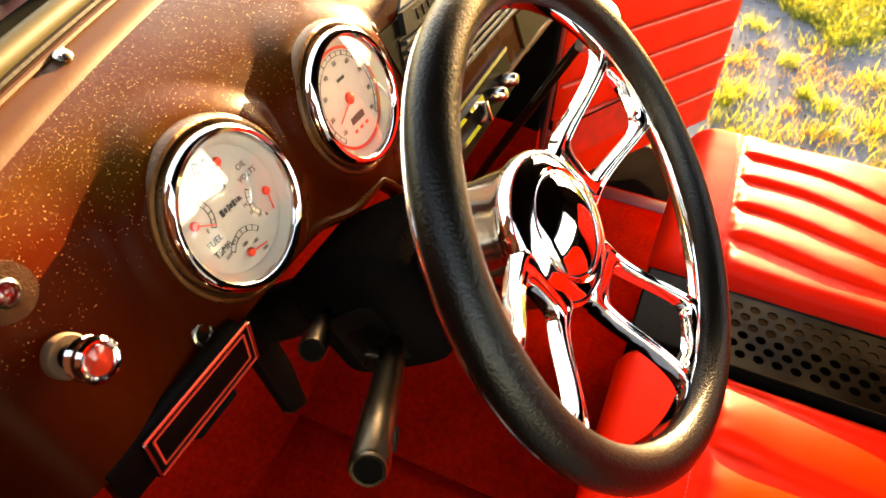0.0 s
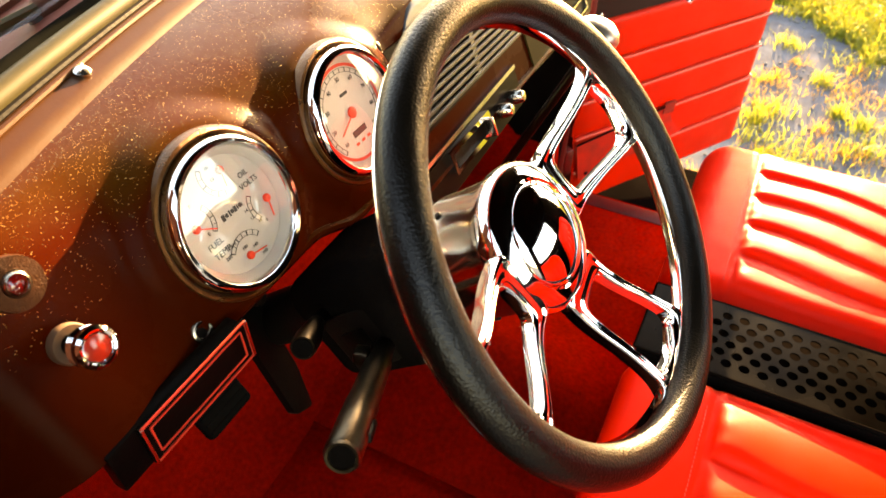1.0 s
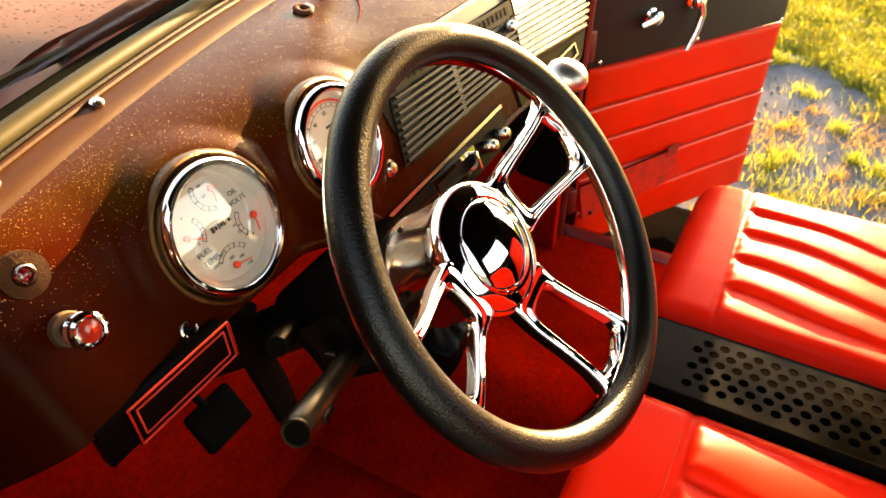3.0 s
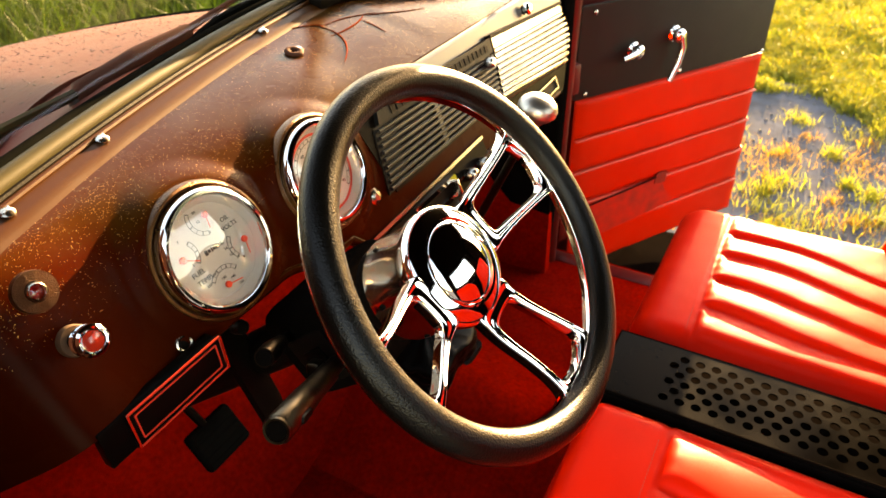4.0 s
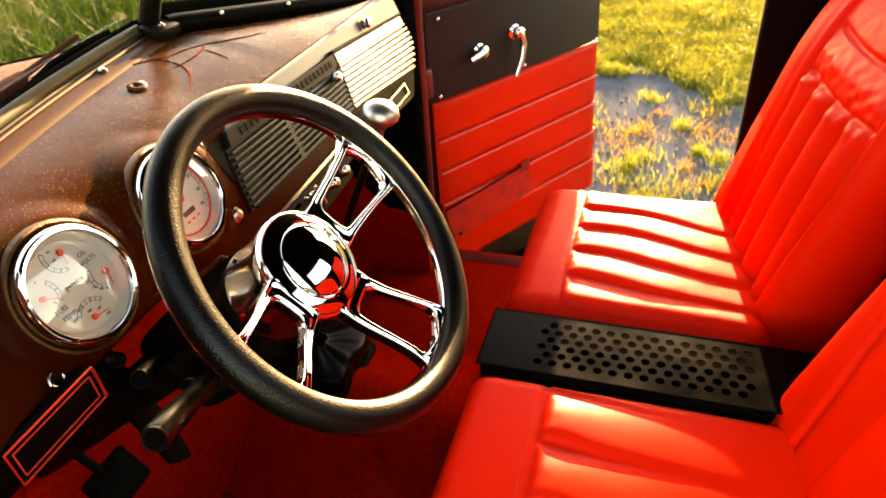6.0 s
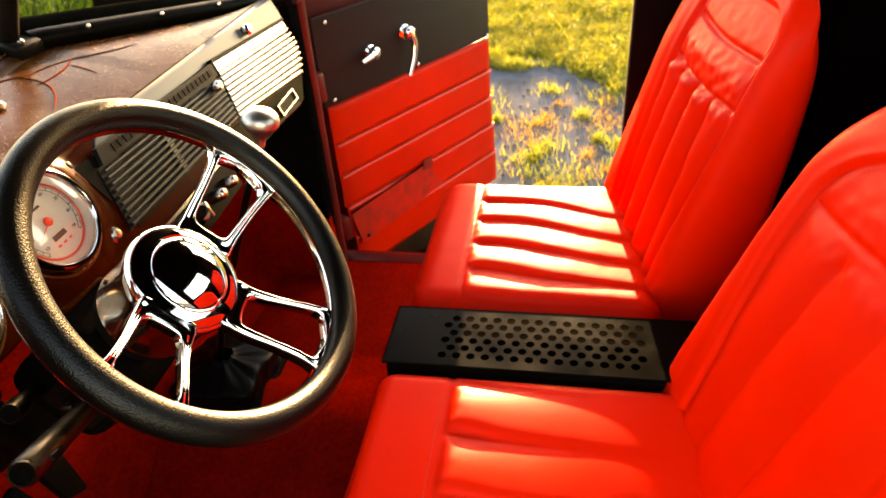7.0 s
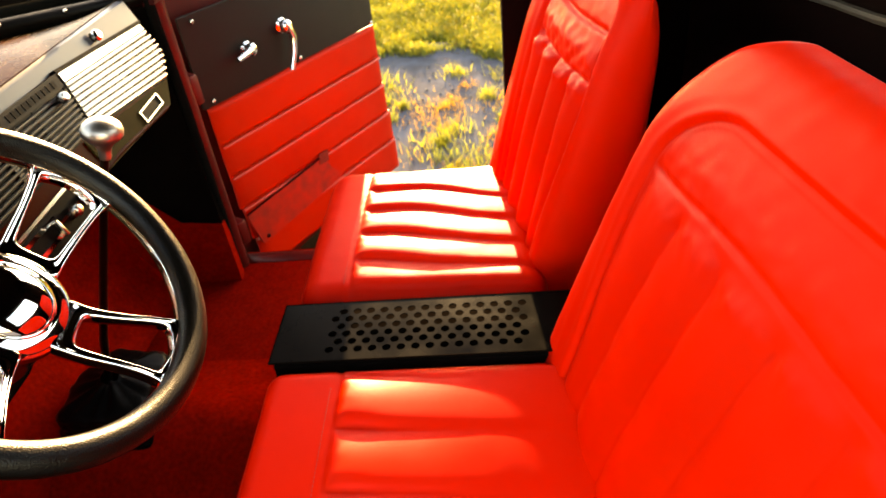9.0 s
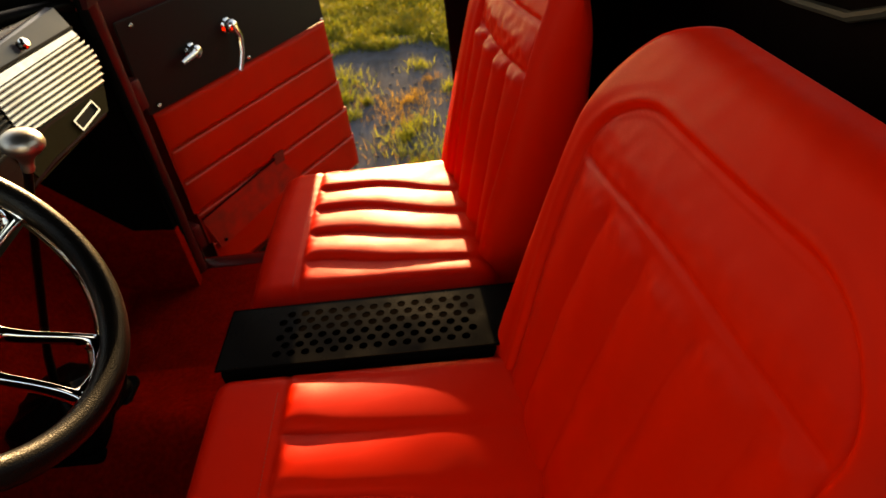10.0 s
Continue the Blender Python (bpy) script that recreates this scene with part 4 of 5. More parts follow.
part("washer", lathe([(0.008, 0.003), (0.0085, 0.005), (0.0168, 0.0045), (0.0172, 0.002), (0.0172, -0.002)], ml, 40), WASHER, lampw, "rough bronze-coloured metal washer")
part("ferrule", lathe([(0.0055, 0.006), (0.0063, 0.0075), (0.0078, 0.006), (0.0082, 0.003)], ml, 28), WORN_CHROME, lampw, "bright ferrule")
part("lens", lathe([(0, 0.0062), (0.0035, 0.0056), (0.0057, 0.004), (0.0057, 0.0)], ml, 24), LENS_RED, lampw, "ruby red lens")
stud2 = thing("dash_stud", tuple(face(-0.704, -0.052).translation), "small ring stud on the dashboard face", "stud")
part("ring", ring(0.0075, 0.0022, None, face(-0.704, -0.052, 0.0012), 24, 8), WORN_CHROME, stud2)
part("core", lathe([(0, 0.002), (0.006, 0.001), (0.006, -0.001)], face(-0.704, -0.052), 16), DARK_METAL, stud2, "dark centre")

box_s = thing("switch_box", (-0.725, -0.13, 1.25), "black under-dash box with a double red-outlined front plate", "switch box")
mb = pose(-0.7356, -0.168, 1.2683, 90, -1.0, 0) @ Matrix.Scale(0.926, 4)
part("body", block(0.142, 0.046, 0.013, mb @ pose(-0.015, -0.001, -0.0080), 0.002), BLACK, box_s, "black metal body")


def outline_frame(w, h, t, z, name, mat):
    b = slab(rounded([(-w, -h), (w, -h), (w, h), (-w, h)], 0.002, 3), 0.0012, mb @ pose(0, 0, z), holes=[rounded([(-w + t, -h + t), (w - t, -h + t), (w - t, h - t), (-w + t, h - t)], 0.0015, 3)])
    return part(name, b, mat, box_s, "thin red outline")


part("front_plate", block(0.118, 0.046, 0.003, mb, 0.001), BLACK, box_s, "glossy black front plate")
outline_frame(0.0585, 0.0228, 0.0022, 0.0030, "outer_outline", LINE_RED)
outline_frame(0.0515, 0.0160, 0.0016, 0.0028, "inner_outline", LINE_RED)
for sx_ in (-0.0578, 0.0578):
    part("end_strip", block(0.0022, 0.044, 0.0012, mb @ pose(sx_, 0, 0.0032)), WORN_CHROME, box_s, "bright end strip", 0)
part("bracket", block(0.02, 0.004, 0.05, pose(-0.725, -0.125, 1.285), 0.001), BLACK, box_s)

# ---- steering column and wheel ----
HUB = Vector((-0.556, -0.385, 1.375))
WM = Matrix.Translation(HUB) @ pose(0, 0, 0, 50.5)
AXIS = Vector((0, 0.772, -0.636))


def on_axis(d, dx=0.0, up=0.0):
    return HUB + AXIS * d + Vector((dx, 0, 0)) + Vector((0, 0.636, 0.772)) * up


column = thing("steering_column", tuple(on_axis(0.80)), "dark steering column with shroud and levers", "steering column")
part("jacket", tube([on_axis(0.13), on_axis(0.86)], 0.030, 20), DARK_METAL, column, "dark painted tube")
part("shroud", pillow(0.125, 0.115, 0.13, 0.022, 10, lambda q, n: Vector((q.x * (1 - 0.9 * max(0, -q.z)), q.y, q.z)), WM @ pose(0.0, -0.004, -0.215)), BLACK_CLOTH, column, "dark brown-black shroud")
part("ignition_plate", block(0.006, 0.060, 0.058, WM @ pose(-0.063, -0.012, -0.205, 0, 8, 0), 0.003), DARK_METAL, column, "square plate round the lever slot")
part("slot", block(0.004, 0.022, 0.026, WM @ pose(-0.0665, -0.010, -0.208, 0, 8, 0), 0.001), BLACK, column, "black lever slot")
A, B_ = Vector((-0.612, -0.253, 1.236)), Vector((-0.758, -0.312, 1.316))
D_ = (B_ - A).normalized()
stalk = part("lever", tube([A, A.lerp(B_, 0.25), A.lerp(B_, 0.26), A.lerp(B_, 0.62), A.lerp(B_, 0.63), B_ - D_ * 0.002, B_], [0.0085, 0.0090, 0.0108, 0.0112, 0.0118, 0.0122, 0.0108], 24), STEEL, column, "thick brushed steel lever tube")
part("end_cap", lathe([(0, 0.0006), (0.0082, 0.0006), (0.0086, 0.002), (0.0104, 0.0022), (0.0110, 0.0), (0.0110, -0.003)], Matrix.Translation(B_) @ D_.to_track_quat("Z", "Y").to_matrix().to_4x4(), 32), STEEL, stalk, "recessed end cap")
part("end_disc", lathe([(0, 0.0010), (0.0080, 0.0008), (0.0082, 0.0)], Matrix.Translation(B_) @ D_.to_track_quat("Z", "Y").to_matrix().to_4x4(), 24), BLACK_CLOTH, stalk, "dark end disc")
part("tab", block(0.012, 0.010, 0.020, Matrix.Translation(A.lerp(B_, 0.22) + Vector((-0.006, 0.012, 0.006))) @ D_.to_track_quat("Z", "Y").to_matrix().to_4x4(), 0.002), STEEL, stalk, "small square tab")
part("clip", block(0.006, 0.007, 0.022, Matrix.Translation(A.lerp(B_, 0.86) + Vector((0.010, -0.008, -0.004))) @ D_.to_track_quat("Z", "Y").to_matrix().to_4x4(), 0.002), DARK_METAL, stalk, "small dark clip")
lever2 = part("wiper_lever", tube([(-0.590, -0.180, 1.215), (-0.622, -0.196, 1.250), (-0.640, -0.204, 1.262)], 0.0055, 12), BLACK, column, "short black lever")
part("lever_tip", tube([(-0.638, -0.203, 1.261), (-0.650, -0.209, 1.267), (-0.664, -0.215, 1.274), (-0.679, -0.221, 1.281)], [0.0062, 0.0085, 0.0104, 0.0098], 20), STEEL, lever2, "dull brass-coloured tip")
part("tip_disc", lathe([(0, 0.0012), (0.0080, 0.0010), (0.0086, -0.001)], Matrix.Translation((-0.679, -0.221, 1.281)) @ Vector((-0.015, -0.006, 0.007)).to_track_quat("Z", "Y").to_matrix().to_4x4(), 20), DARK_METAL, lever2, "dark end disc")

wheel = thing("steering_wheel", tuple(HUB + AXIS * 0.04), "three-spoke polished billet steering wheel with a black leather half-wrap rim", "steering wheel")
part("rim_leather", ring(0.1640, 0.0148, 0.0142, WM, 160, 28), LEATHER, wheel, "grained black leather wrap")
part("rim_band", lathe([(0.1530, -0.014), (0.1500, -0.012), (0.1492, -0.004), (0.1505, 0.000), (0.155, 0.001)], WM, 128), CHROME, wheel, "polished inner band")
part("rim_back", ring(0.1722, 0.0028, 0.0028, WM @ pose(0, 0, -0.0108), 128, 12), CHROME, wheel, "polished edge behind the leather")


def reach(loop, c, ang):
    """How far a closed outline lies from c in a direction."""
    dx, dy, best = math.cos(ang), math.sin(ang), 0.0
    for (ax, ay), (bx, by) in zip(loop, loop[1:] + loop[:1]):
        ex, ey, px, py = bx - ax, by - ay, ax - c[0], ay - c[1]
        det = ex * dy - ey * dx
        if abs(det) > 1e-12:
            t, k = (ex * py - ey * px) / det, (dx * py - dy * px) / det
            if -1e-6 <= k <= 1 + 1e-6 and t > best:
                best = t
    return best


def spoke_bm(ang):
    out = rounded([(0.044, -0.030), (0.060, -0.0290), (0.100, -0.0315), (0.130, -0.0360), (0.147, -0.0405), (0.158, -0.0480), (0.1655, -0.0470), (0.1675, 0.0),
                   (0.1655, 0.0470), (0.158, 0.0480), (0.147, 0.0405), (0.130, 0.0360), (0.100, 0.0315), (0.060, 0.0290), (0.044, 0.030)], 0.008, 4)
    hole = rounded([(0.0655, -0.0190), (0.1410, -0.0300), (0.1505, 0.0), (0.1410, 0.0300), (0.0655, 0.0190), (0.0640, 0.0)], 0.011, 6)
    section = [(0.0, -0.0130), (0.0, -0.0030), (0.05, -0.0012), (0.16, -0.0001), (0.28, 0.0), (0.42, -0.0007), (0.58, -0.0007), (0.72, 0.0), (0.84, -0.0001), (0.95, -0.0012), (1.0, -0.0030), (1.0, -0.0130)]
    n, c = 144, (0.107, 0.0)
    b = bmesh.new()
    rows = []
    for i in range(n):
        a = 2 * math.pi * i / n
        r0, r1 = reach(hole, c, a), reach(out, c, a)
        row = []
        for f, dz in section:
            r = r0 + (r1 - r0) * f
            x, y = c[0] + r * math.cos(a), r * math.sin(a)
            row.append(b.verts.new((x, y, dz - 0.036 + 0.026 * smooth(0.055, 0.150, x))))
        rows.append(row)
    m = len(section)
    for i in range(n):
        p, q = rows[i], rows[(i + 1) % n]
        for j in range(m):
            b.faces.new((p[j], q[j], q[(j + 1) % m], p[(j + 1) % m]))
    bmesh.ops.transform(b, matrix=WM @ pose(0, 0, 0.006, 0, 0, ang), verts=b.verts)
    return b


for ang in (9, -81, 189):
    part("spoke", spoke_bm(ang), CHROME, wheel, "polished spoke with an open window", 50)
hub = part("hub", lathe([(0.030, -0.050), (0.054, -0.050), (0.0580, -0.0465), (0.0586, -0.0420), (0.0582, -0.0375), (0.0568, -0.0338), (0.0545, -0.0314), (0.0510, -0.0297), (0.0465, -0.0284), (0.0425, -0.0276), (0.0412, -0.0286), (0.0400, -0.0290)], WM, 72), CHROME, wheel, "polished hub ring")
part("horn_cap", lathe([(0, -0.0160), (0.012, -0.0166), (0.024, -0.0188), (0.034, -0.0225), (0.0392, -0.0260), (0.0402, -0.0285), (0.0402, -0.034)], WM, 72), CHROME, hub, "domed polished horn button")
part("adapter", lathe([(0.0560, -0.049), (0.0552, -0.054), (0.0535, -0.058), (0.0525, -0.098), (0.0535, -0.101), (0.0535, -0.106), (0.050, -0.108), (0.030, -0.110)], WM, 64), TURNED, wheel, "turned metal hub adapter")
part("boss", lathe([(0.0500, -0.107), (0.0500, -0.122), (0.0470, -0.126), (0.038, -0.140), (0.030, -0.145)], WM, 48), DARK_METAL, wheel, "dark boss behind the adapter")
for a in range(3):
    part("set_screw", lathe([(0, 0.002), (0.0028, 0.0016), (0.003, 0)], WM @ pose(0.0527 * math.cos(1.9 + 1.1 * a), 0.0527 * math.sin(1.9 + 1.1 * a), -0.092) @ look((0, 0, 0), (-math.cos(1.9 + 1.1 * a), -math.sin(1.9 + 1.1 * a), 0)), 10), DARK_METAL, wheel, "small recessed screw")

pedal = thing("brake_pedal", (-0.53, 0.14, 0.80), "black rubber brake pedal on a dark arm", "pedal")
part("pad", block(0.090, 0.020, 0.074, pose(-0.550, 0.100, 0.842, -35, 0, 0), 0.008, 3), RUBBER, pedal, "black rubber pad")
for i in range(5):
    part("tread", block(0.080, 0.002, 0.005, pose(-0.550, 0.100, 0.842, -35, 0, 0) @ pose(0, -0.0102, -0.026 + 0.013 * i), 0.0015), RUBBER, pedal, "", 0)
part("arm", tube([(-0.555, 0.115, 0.865), (-0.580, 0.14, 0.97), (-0.60, 0.20, 1.15)], 0.007, 10), DARK_METAL, pedal, "dark steel arm")
brake = thing("brake_lever", (-0.58, -0.06, 1.05), "flat black lever hanging under the dashboard", "lever")
part("blade", slab(rounded([(-0.018, -0.10), (0.012, -0.12), (0.022, -0.06), (0.020, 0.10), (-0.022, 0.10)], 0.008), 0.010, pose(-0.590, -0.085, 1.115, 75, 0, 12), bevel=0.001), BLACK, brake)
part("pivot", lathe([(0, 0.006), (0.008, 0.005), (0.009, 0), (0.009, -0.01)], pose(-0.600, -0.098, 1.205, 75), 16), DARK_METAL, brake, "dark pivot bolt")

# gear lever
gear = thing("gear_lever", (-0.15, -0.02, 0.72), "tall floor gear lever with a chrome knob and black leather boot", "gear lever")


def boot_point(u, v):
    a = 2 * math.pi * u
    w = 1 - v
    sq = (abs(math.cos(a)) ** 5 + abs(math.sin(a)) ** 5) ** (-1 / 5)
    body = 0.020 + 0.066 * smooth(1.0, 0.72, v) + 0.012 * w
    r = body * (1 + smooth(1.0, 0.6, v) * (sq - 1)) * (1 + 0.10 * noise.noise((1.8 * math.cos(a), 1.8 * math.sin(a), 3 * v)) + 0.07 * noise.noise((5 * math.cos(a), 5 * math.sin(a), 9 * v + 3)))
    return (-0.132 - 0.026 * v + r * math.cos(a), -0.030 - 0.035 * v + r * 0.95 * math.sin(a), 0.706 + 0.125 * v + 0.010 * noise.noise((3 * math.cos(a), 3 * math.sin(a), 2.0)) * smooth(0.2, 0.8, v))


part("boot", sheet(boot_point, 64, 36), BOOT, gear, "creased black leather boot", 60)
part("flange", slab(rounded([(-0.105, -0.100), (0.105, -0.100), (0.105, 0.100), (-0.105, 0.100)], 0.02), 0.012, pose(-0.132, -0.030, 0.718), bevel=0.002), BOOT, gear)
part("rod", tube([(-0.150, -0.045, 0.80), (-0.168, -0.100, 0.937), (-0.195, -0.210, 1.17), (-0.214, -0.290, 1.335)], [0.008, 0.007, 0.006, 0.006], 14), STEEL, gear, "thin steel rod")
part("knob", lathe([(0, 0.0250), (0.010, 0.0240), (0.018, 0.0210), (0.0240, 0.0155), (0.0268, 0.0085), (0.0262, 0.0020), (0.0215, -0.0040), (0.0145, -0.0095), (0.0098, -0.0160), (0.0080, -0.0250), (0.0085, -0.0290), (0.0070, -0.0340), (0, -0.034)],
                   pose(-0.215, -0.294, 1.350, 14, 4), 40), KNOB_METAL, gear, "mushroom-shaped chrome knob")

# ---- centre console ----
console = thing("centre_console", (-0.198, -0.72, FLOOR), "black metal console with a perforated top between the seats", "console")
CX0, CX1, CY0, CY1, CZ = -0.268, -0.130, -1.10, -0.432, 0.957
part("body", block(CX1 - CX0 - 0.006, CY1 - CY0 - 0.006, CZ - FLOOR - 0.012, pose((CX0 + CX1) / 2, (CY0 + CY1) / 2, (CZ + FLOOR) / 2 - 0.006), 0.004), BLACK_CLOTH, console, "black box below the plate")
holes = []
for r_ in range(6):
    x_ = CX0 + 0.0240 + 0.0180 * r_
    k0 = 0.5 * (r_ % 2)
    for c_ in range(14):
        y_ = -0.527 - 0.0236 * (c_ + k0)
        holes.append([(x_ - (CX0 + CX1) / 2 + 0.0072 * math.cos(2 * math.pi * q / 12), y_ - (CY0 + CY1) / 2 + 0.0072 * math.sin(2 * math.pi * q / 12)) for q in range(12)])
w_, l_ = (CX1 - CX0) / 2, (CY1 - CY0) / 2
plate = part("perforated_top", slab([(-w_, -l_), (w_, -l_), (w_, l_), (-w_, l_)], 0.003, pose((CX0 + CX1) / 2, (CY0 + CY1) / 2, CZ), holes=holes), CONSOLE_BLACK, console, "black top plate with staggered round holes", 0)
for x_ in (CX0, CX1):
    part("edge", tube([(x_, CY0, CZ - 0.001), (x_, CY1, CZ - 0.001)], 0.0018, 8), BLACK_CLOTH, console, "rounded plate edge")
part("front_edge", tube([(CX0, CY1, CZ - 0.001), (CX1, CY1, CZ - 0.001)], 0.0018, 8), BLACK_CLOTH, console)


# ---- seats ----
def pleat(t, power=2, lean=1.0):
    """The swell of one pleat, from seam to seam."""
    t = (t - math.floor(t)) ** lean
    return max(0.0, 1 - abs(2 * t - 1) ** power)


def cushion_bm(x0, x1, yf, yb, ztop, seam, first, pitch, count, swell, seed, dome, r, power, fall, flat):
    cx, cy, sz = (x0 + x1) / 2, (yf + yb) / 2, ztop - 0.70
    w = (x1 - x0) / 2

    def push(q, n):
        x, y, z = q.x + cx, q.y + cy, q.z + ztop - sz / 2
        if n.z > 0.05:
            k = smooth(0.05, 0.8, n.z)
            back = smooth(seam + 0.001, seam - 0.020, y)
            wob = (1 - 0.6 * flat) * (0.009 * math.sin(9 * (y - seam) + seed) + 0.005 * math.sin(21 * y + 3 * seed + 9 * x)) * back * smooth(0, 1, abs(x - x0) / pitch)
            wob += (1 - smooth(0, 0.2, flat)) * 0.070 * smooth(seam, seam - 0.38, y) * smooth(x0, x0 + 0.12, x) * smooth(x1, x1 - 0.10, x)
            t = (x + wob - first) / pitch
            if 0 <= t <= count:
                z += k * back * swell * (pleat(t, power, 0.46 + 0.2133 * flat) - 0.35) * (1 + 0.15 * math.sin(11 * y + 2 * math.floor(t))) * (1 - max(flat, 0.35) * smooth(seam - 0.06, seam - 0.26, y)) * (1 + 0.9 * flat * math.exp(-((seam - y - 0.035) / 0.035) ** 2))
            z -= k * 0.0045 * math.exp(-((y - seam) / 0.0045) ** 2)
            z += k * 0.0005 * math.exp(-((y - seam + 0.010) / 0.014) ** 2) * math.sin(6.283 * (x - first) / pitch * 3 + seed)
            z += k * dome * (1 - ((x - cx) / w) ** 2) * smooth(yb, yb + 0.2, y)
            z -= fall * (0.40 * ((x1 - x) / (x1 - x0)) ** 2 + (0.60 + 0.85 * smooth(seam - 0.02, seam - 0.30, y)) * (x1 - x) / (x1 - x0))
            z += (1 - flat) * k * (0.002 * noise.noise((x * 9, y * 9, seed)) + 0.0006 * noise.noise((x * 30, y * 30, seed + 4)))
        if n.y > 0.1:
            y -= 0.02 * smooth(ztop - 0.06, ztop - 0.22, z)
        return Vector((x, y, z))

    return pillow(x1 - x0, yf - yb, sz, r, 104, push)


def back_bm(width, height, thick, panel, head, bands, corner, taper, flare, bolster, deep, first, pitch, count, swell, seed, m):
    """A backrest: a seamed panel (centre, half width, top, corner radius) between bolsters, pleated up to head, with cross seams above."""
    pc, ph, ptop, rc = panel

    def push(q, n):
        x, y, z = q.x, q.y - thick / 2, q.z + height / 2
        s = z / height
        if n.y > 0.15:
            k = smooth(0.15, 0.85, n.y)
            half = ph * (1 - 0.16 * smooth(head, 0.12, z))
            dx, dz = abs(x - pc) - (half - rc), z - (ptop - rc)
            d = math.hypot(max(dx, 0), max(dz, 0)) + min(max(dx, dz), 0) - rc
            low = smooth(0.02, 0.10, z)
            y -= k * deep * smooth(0.006, -0.012, d)
            y += k * bolster * smooth(-0.004, 0.040, d) * smooth(1.0, 0.75, s) * low
            y += k * 0.35 * deep * math.exp(-((d - 0.010) / 0.008) ** 2)
            y -= k * (0.0030 + 0.4 * deep) * math.exp(-(d / 0.0036) ** 2)
            inner = smooth(0.0, -0.016, d)
            hd = smooth(head - 0.026, head + 0.004, z)
            t = (x + 0.004 * math.sin(6 * z + seed) + 0.0022 * noise.noise((z * 22, x * 6, seed)) - first) / pitch
            if 0 < t < count:
                gather = math.exp(-((head - z - 0.016) / 0.020) ** 2)
                y += k * inner * (1 - hd) * swell * (pleat(t, 2.2) - 0.35) * (1 + 0.20 * gather)
                y += k * inner * (1 - hd) * 0.42 * swell * gather * noise.noise((x * 60, z * 34, seed + 2))
            for zb, puff in bands:
                y -= k * inner * (0.0016 + 0.4 * swell) * math.exp(-((z - zb + 0.006 * math.sin(x * 14 + seed)) / 0.0042) ** 2)
                y += k * inner * puff * math.exp(-((z - zb - 0.034) / 0.026) ** 2)
                y += k * inner * 0.55 * puff * noise.noise((x * 48, z * 60, seed + 5)) * math.exp(-((z - zb - 0.02) / 0.04) ** 2)
            y += k * (0.0014 * noise.noise((x * 8, z * 8, seed)) + 0.0008 * noise.noise((x * 28, z * 24, seed + 3)))
            y += k * 0.018 * math.sin(math.pi * min(1, max(0, s))) * (1 - (2 * x / width) ** 2)
        over = max(0.0, z - (height - corner)) / corner
        x *= (width / 2 - corner + corner * math.sqrt(max(0.0, 1 - 0.96 * min(1.0, over) ** 2))) / (width / 2)
        x *= 1 - taper * smooth(0.1, 1.0, s) + flare * smooth(0.10, 0.28, s) * smooth(1.0, 0.55, s)
        y -= 0.018 * smooth(0.6, 1.0, s) ** 2 * (1.6 * smooth(-0.6, 0.6, n.y) - 0.6)
        z -= 0.045 * smooth(0.75, 1.0, s) * smooth(-0.03, -thick, q.y - thick / 2)
        y -= 0.055 * smooth(1.0, 0.3, s) * smooth(0.0, -thick * 0.8, q.y - thick / 2)
        return Vector((x, y, z))

    return pillow(width, thick, height, 0.042, 168, push, m)


def seat(label, x0, x1, yf, yb, ztop, seam, first, pitch, count, swell, bx0, bx1, back_y, back_z, lean, height, thick, shape_b, seed, dome, r, power, fall, turn):
    s = thing("seat", ((x0 + x1) / 2, (yf + yb) / 2, FLOOR), label, "seat", "bucket seats")
    part("base", block(x1 - x0 - 0.06, yf - yb - 0.08, 0.13, pose((x0 + x1) / 2, (yf + yb) / 2 - 0.02, FLOOR + 0.062), 0.01), BLACK, s, "black seat frame")
    cu = part("cushion", cushion_bm(x0, x1, yf, yb, ztop, seam, first, pitch, count, swell, seed, dome, r, power, fall, 0.0 if turn < 9.5 else 0.75), VINYL, s, "pleated red vinyl cushion", 180)
    b = bmesh.new()
    n = int((x1 - x0 - 0.09) / 0.0065)
    for i in range(n):
        x_ = x0 + 0.045 + 0.0065 * i
        block(0.0042, 0.0011, 0.0011, pose(x_, seam + 0.0085, ztop + 0.0015 + dome * 0.85 * (1 - ((x_ - (x0 + x1) / 2) / ((x1 - x0) / 2)) ** 2) - fall * (0.40 * ((x1 - x_) / (x1 - x0)) ** 2 + 0.60 * (x1 - x_) / (x1 - x0)), 0, 0, 6), bm=b)
    part("stitching", b, STITCH, cu, "row of dark red stitches", 0)
    part("backrest", back_bm(bx1 - bx0, height, thick, *shape_b, seed + 7, pose((bx0 + bx1) / 2, back_y, back_z, lean, 0, turn)), VINYL, s, "tall pleated red vinyl backrest with a stitched head section", 180)
    return s


seat("red vinyl bucket seat with deep pleats, sunlit on the cushion", -0.105, 0.375, -0.428, -0.90, 0.938, -0.530, -0.070, 0.084, 5, 0.0100,
     -0.046, 0.390, -0.822, 0.84, 16, 0.650, 0.088, ((-0.040, 0.146, 0.595, 0.050), 0.440, ((0.440, 0.0065), (0.522, 0.0015)), 0.095, 0.06, 0.03, 0.012, 0.007, -0.182, 0.074, 4, 0.015),
     1.3, 0.012, 0.055, 2, 0.0, 9.0)
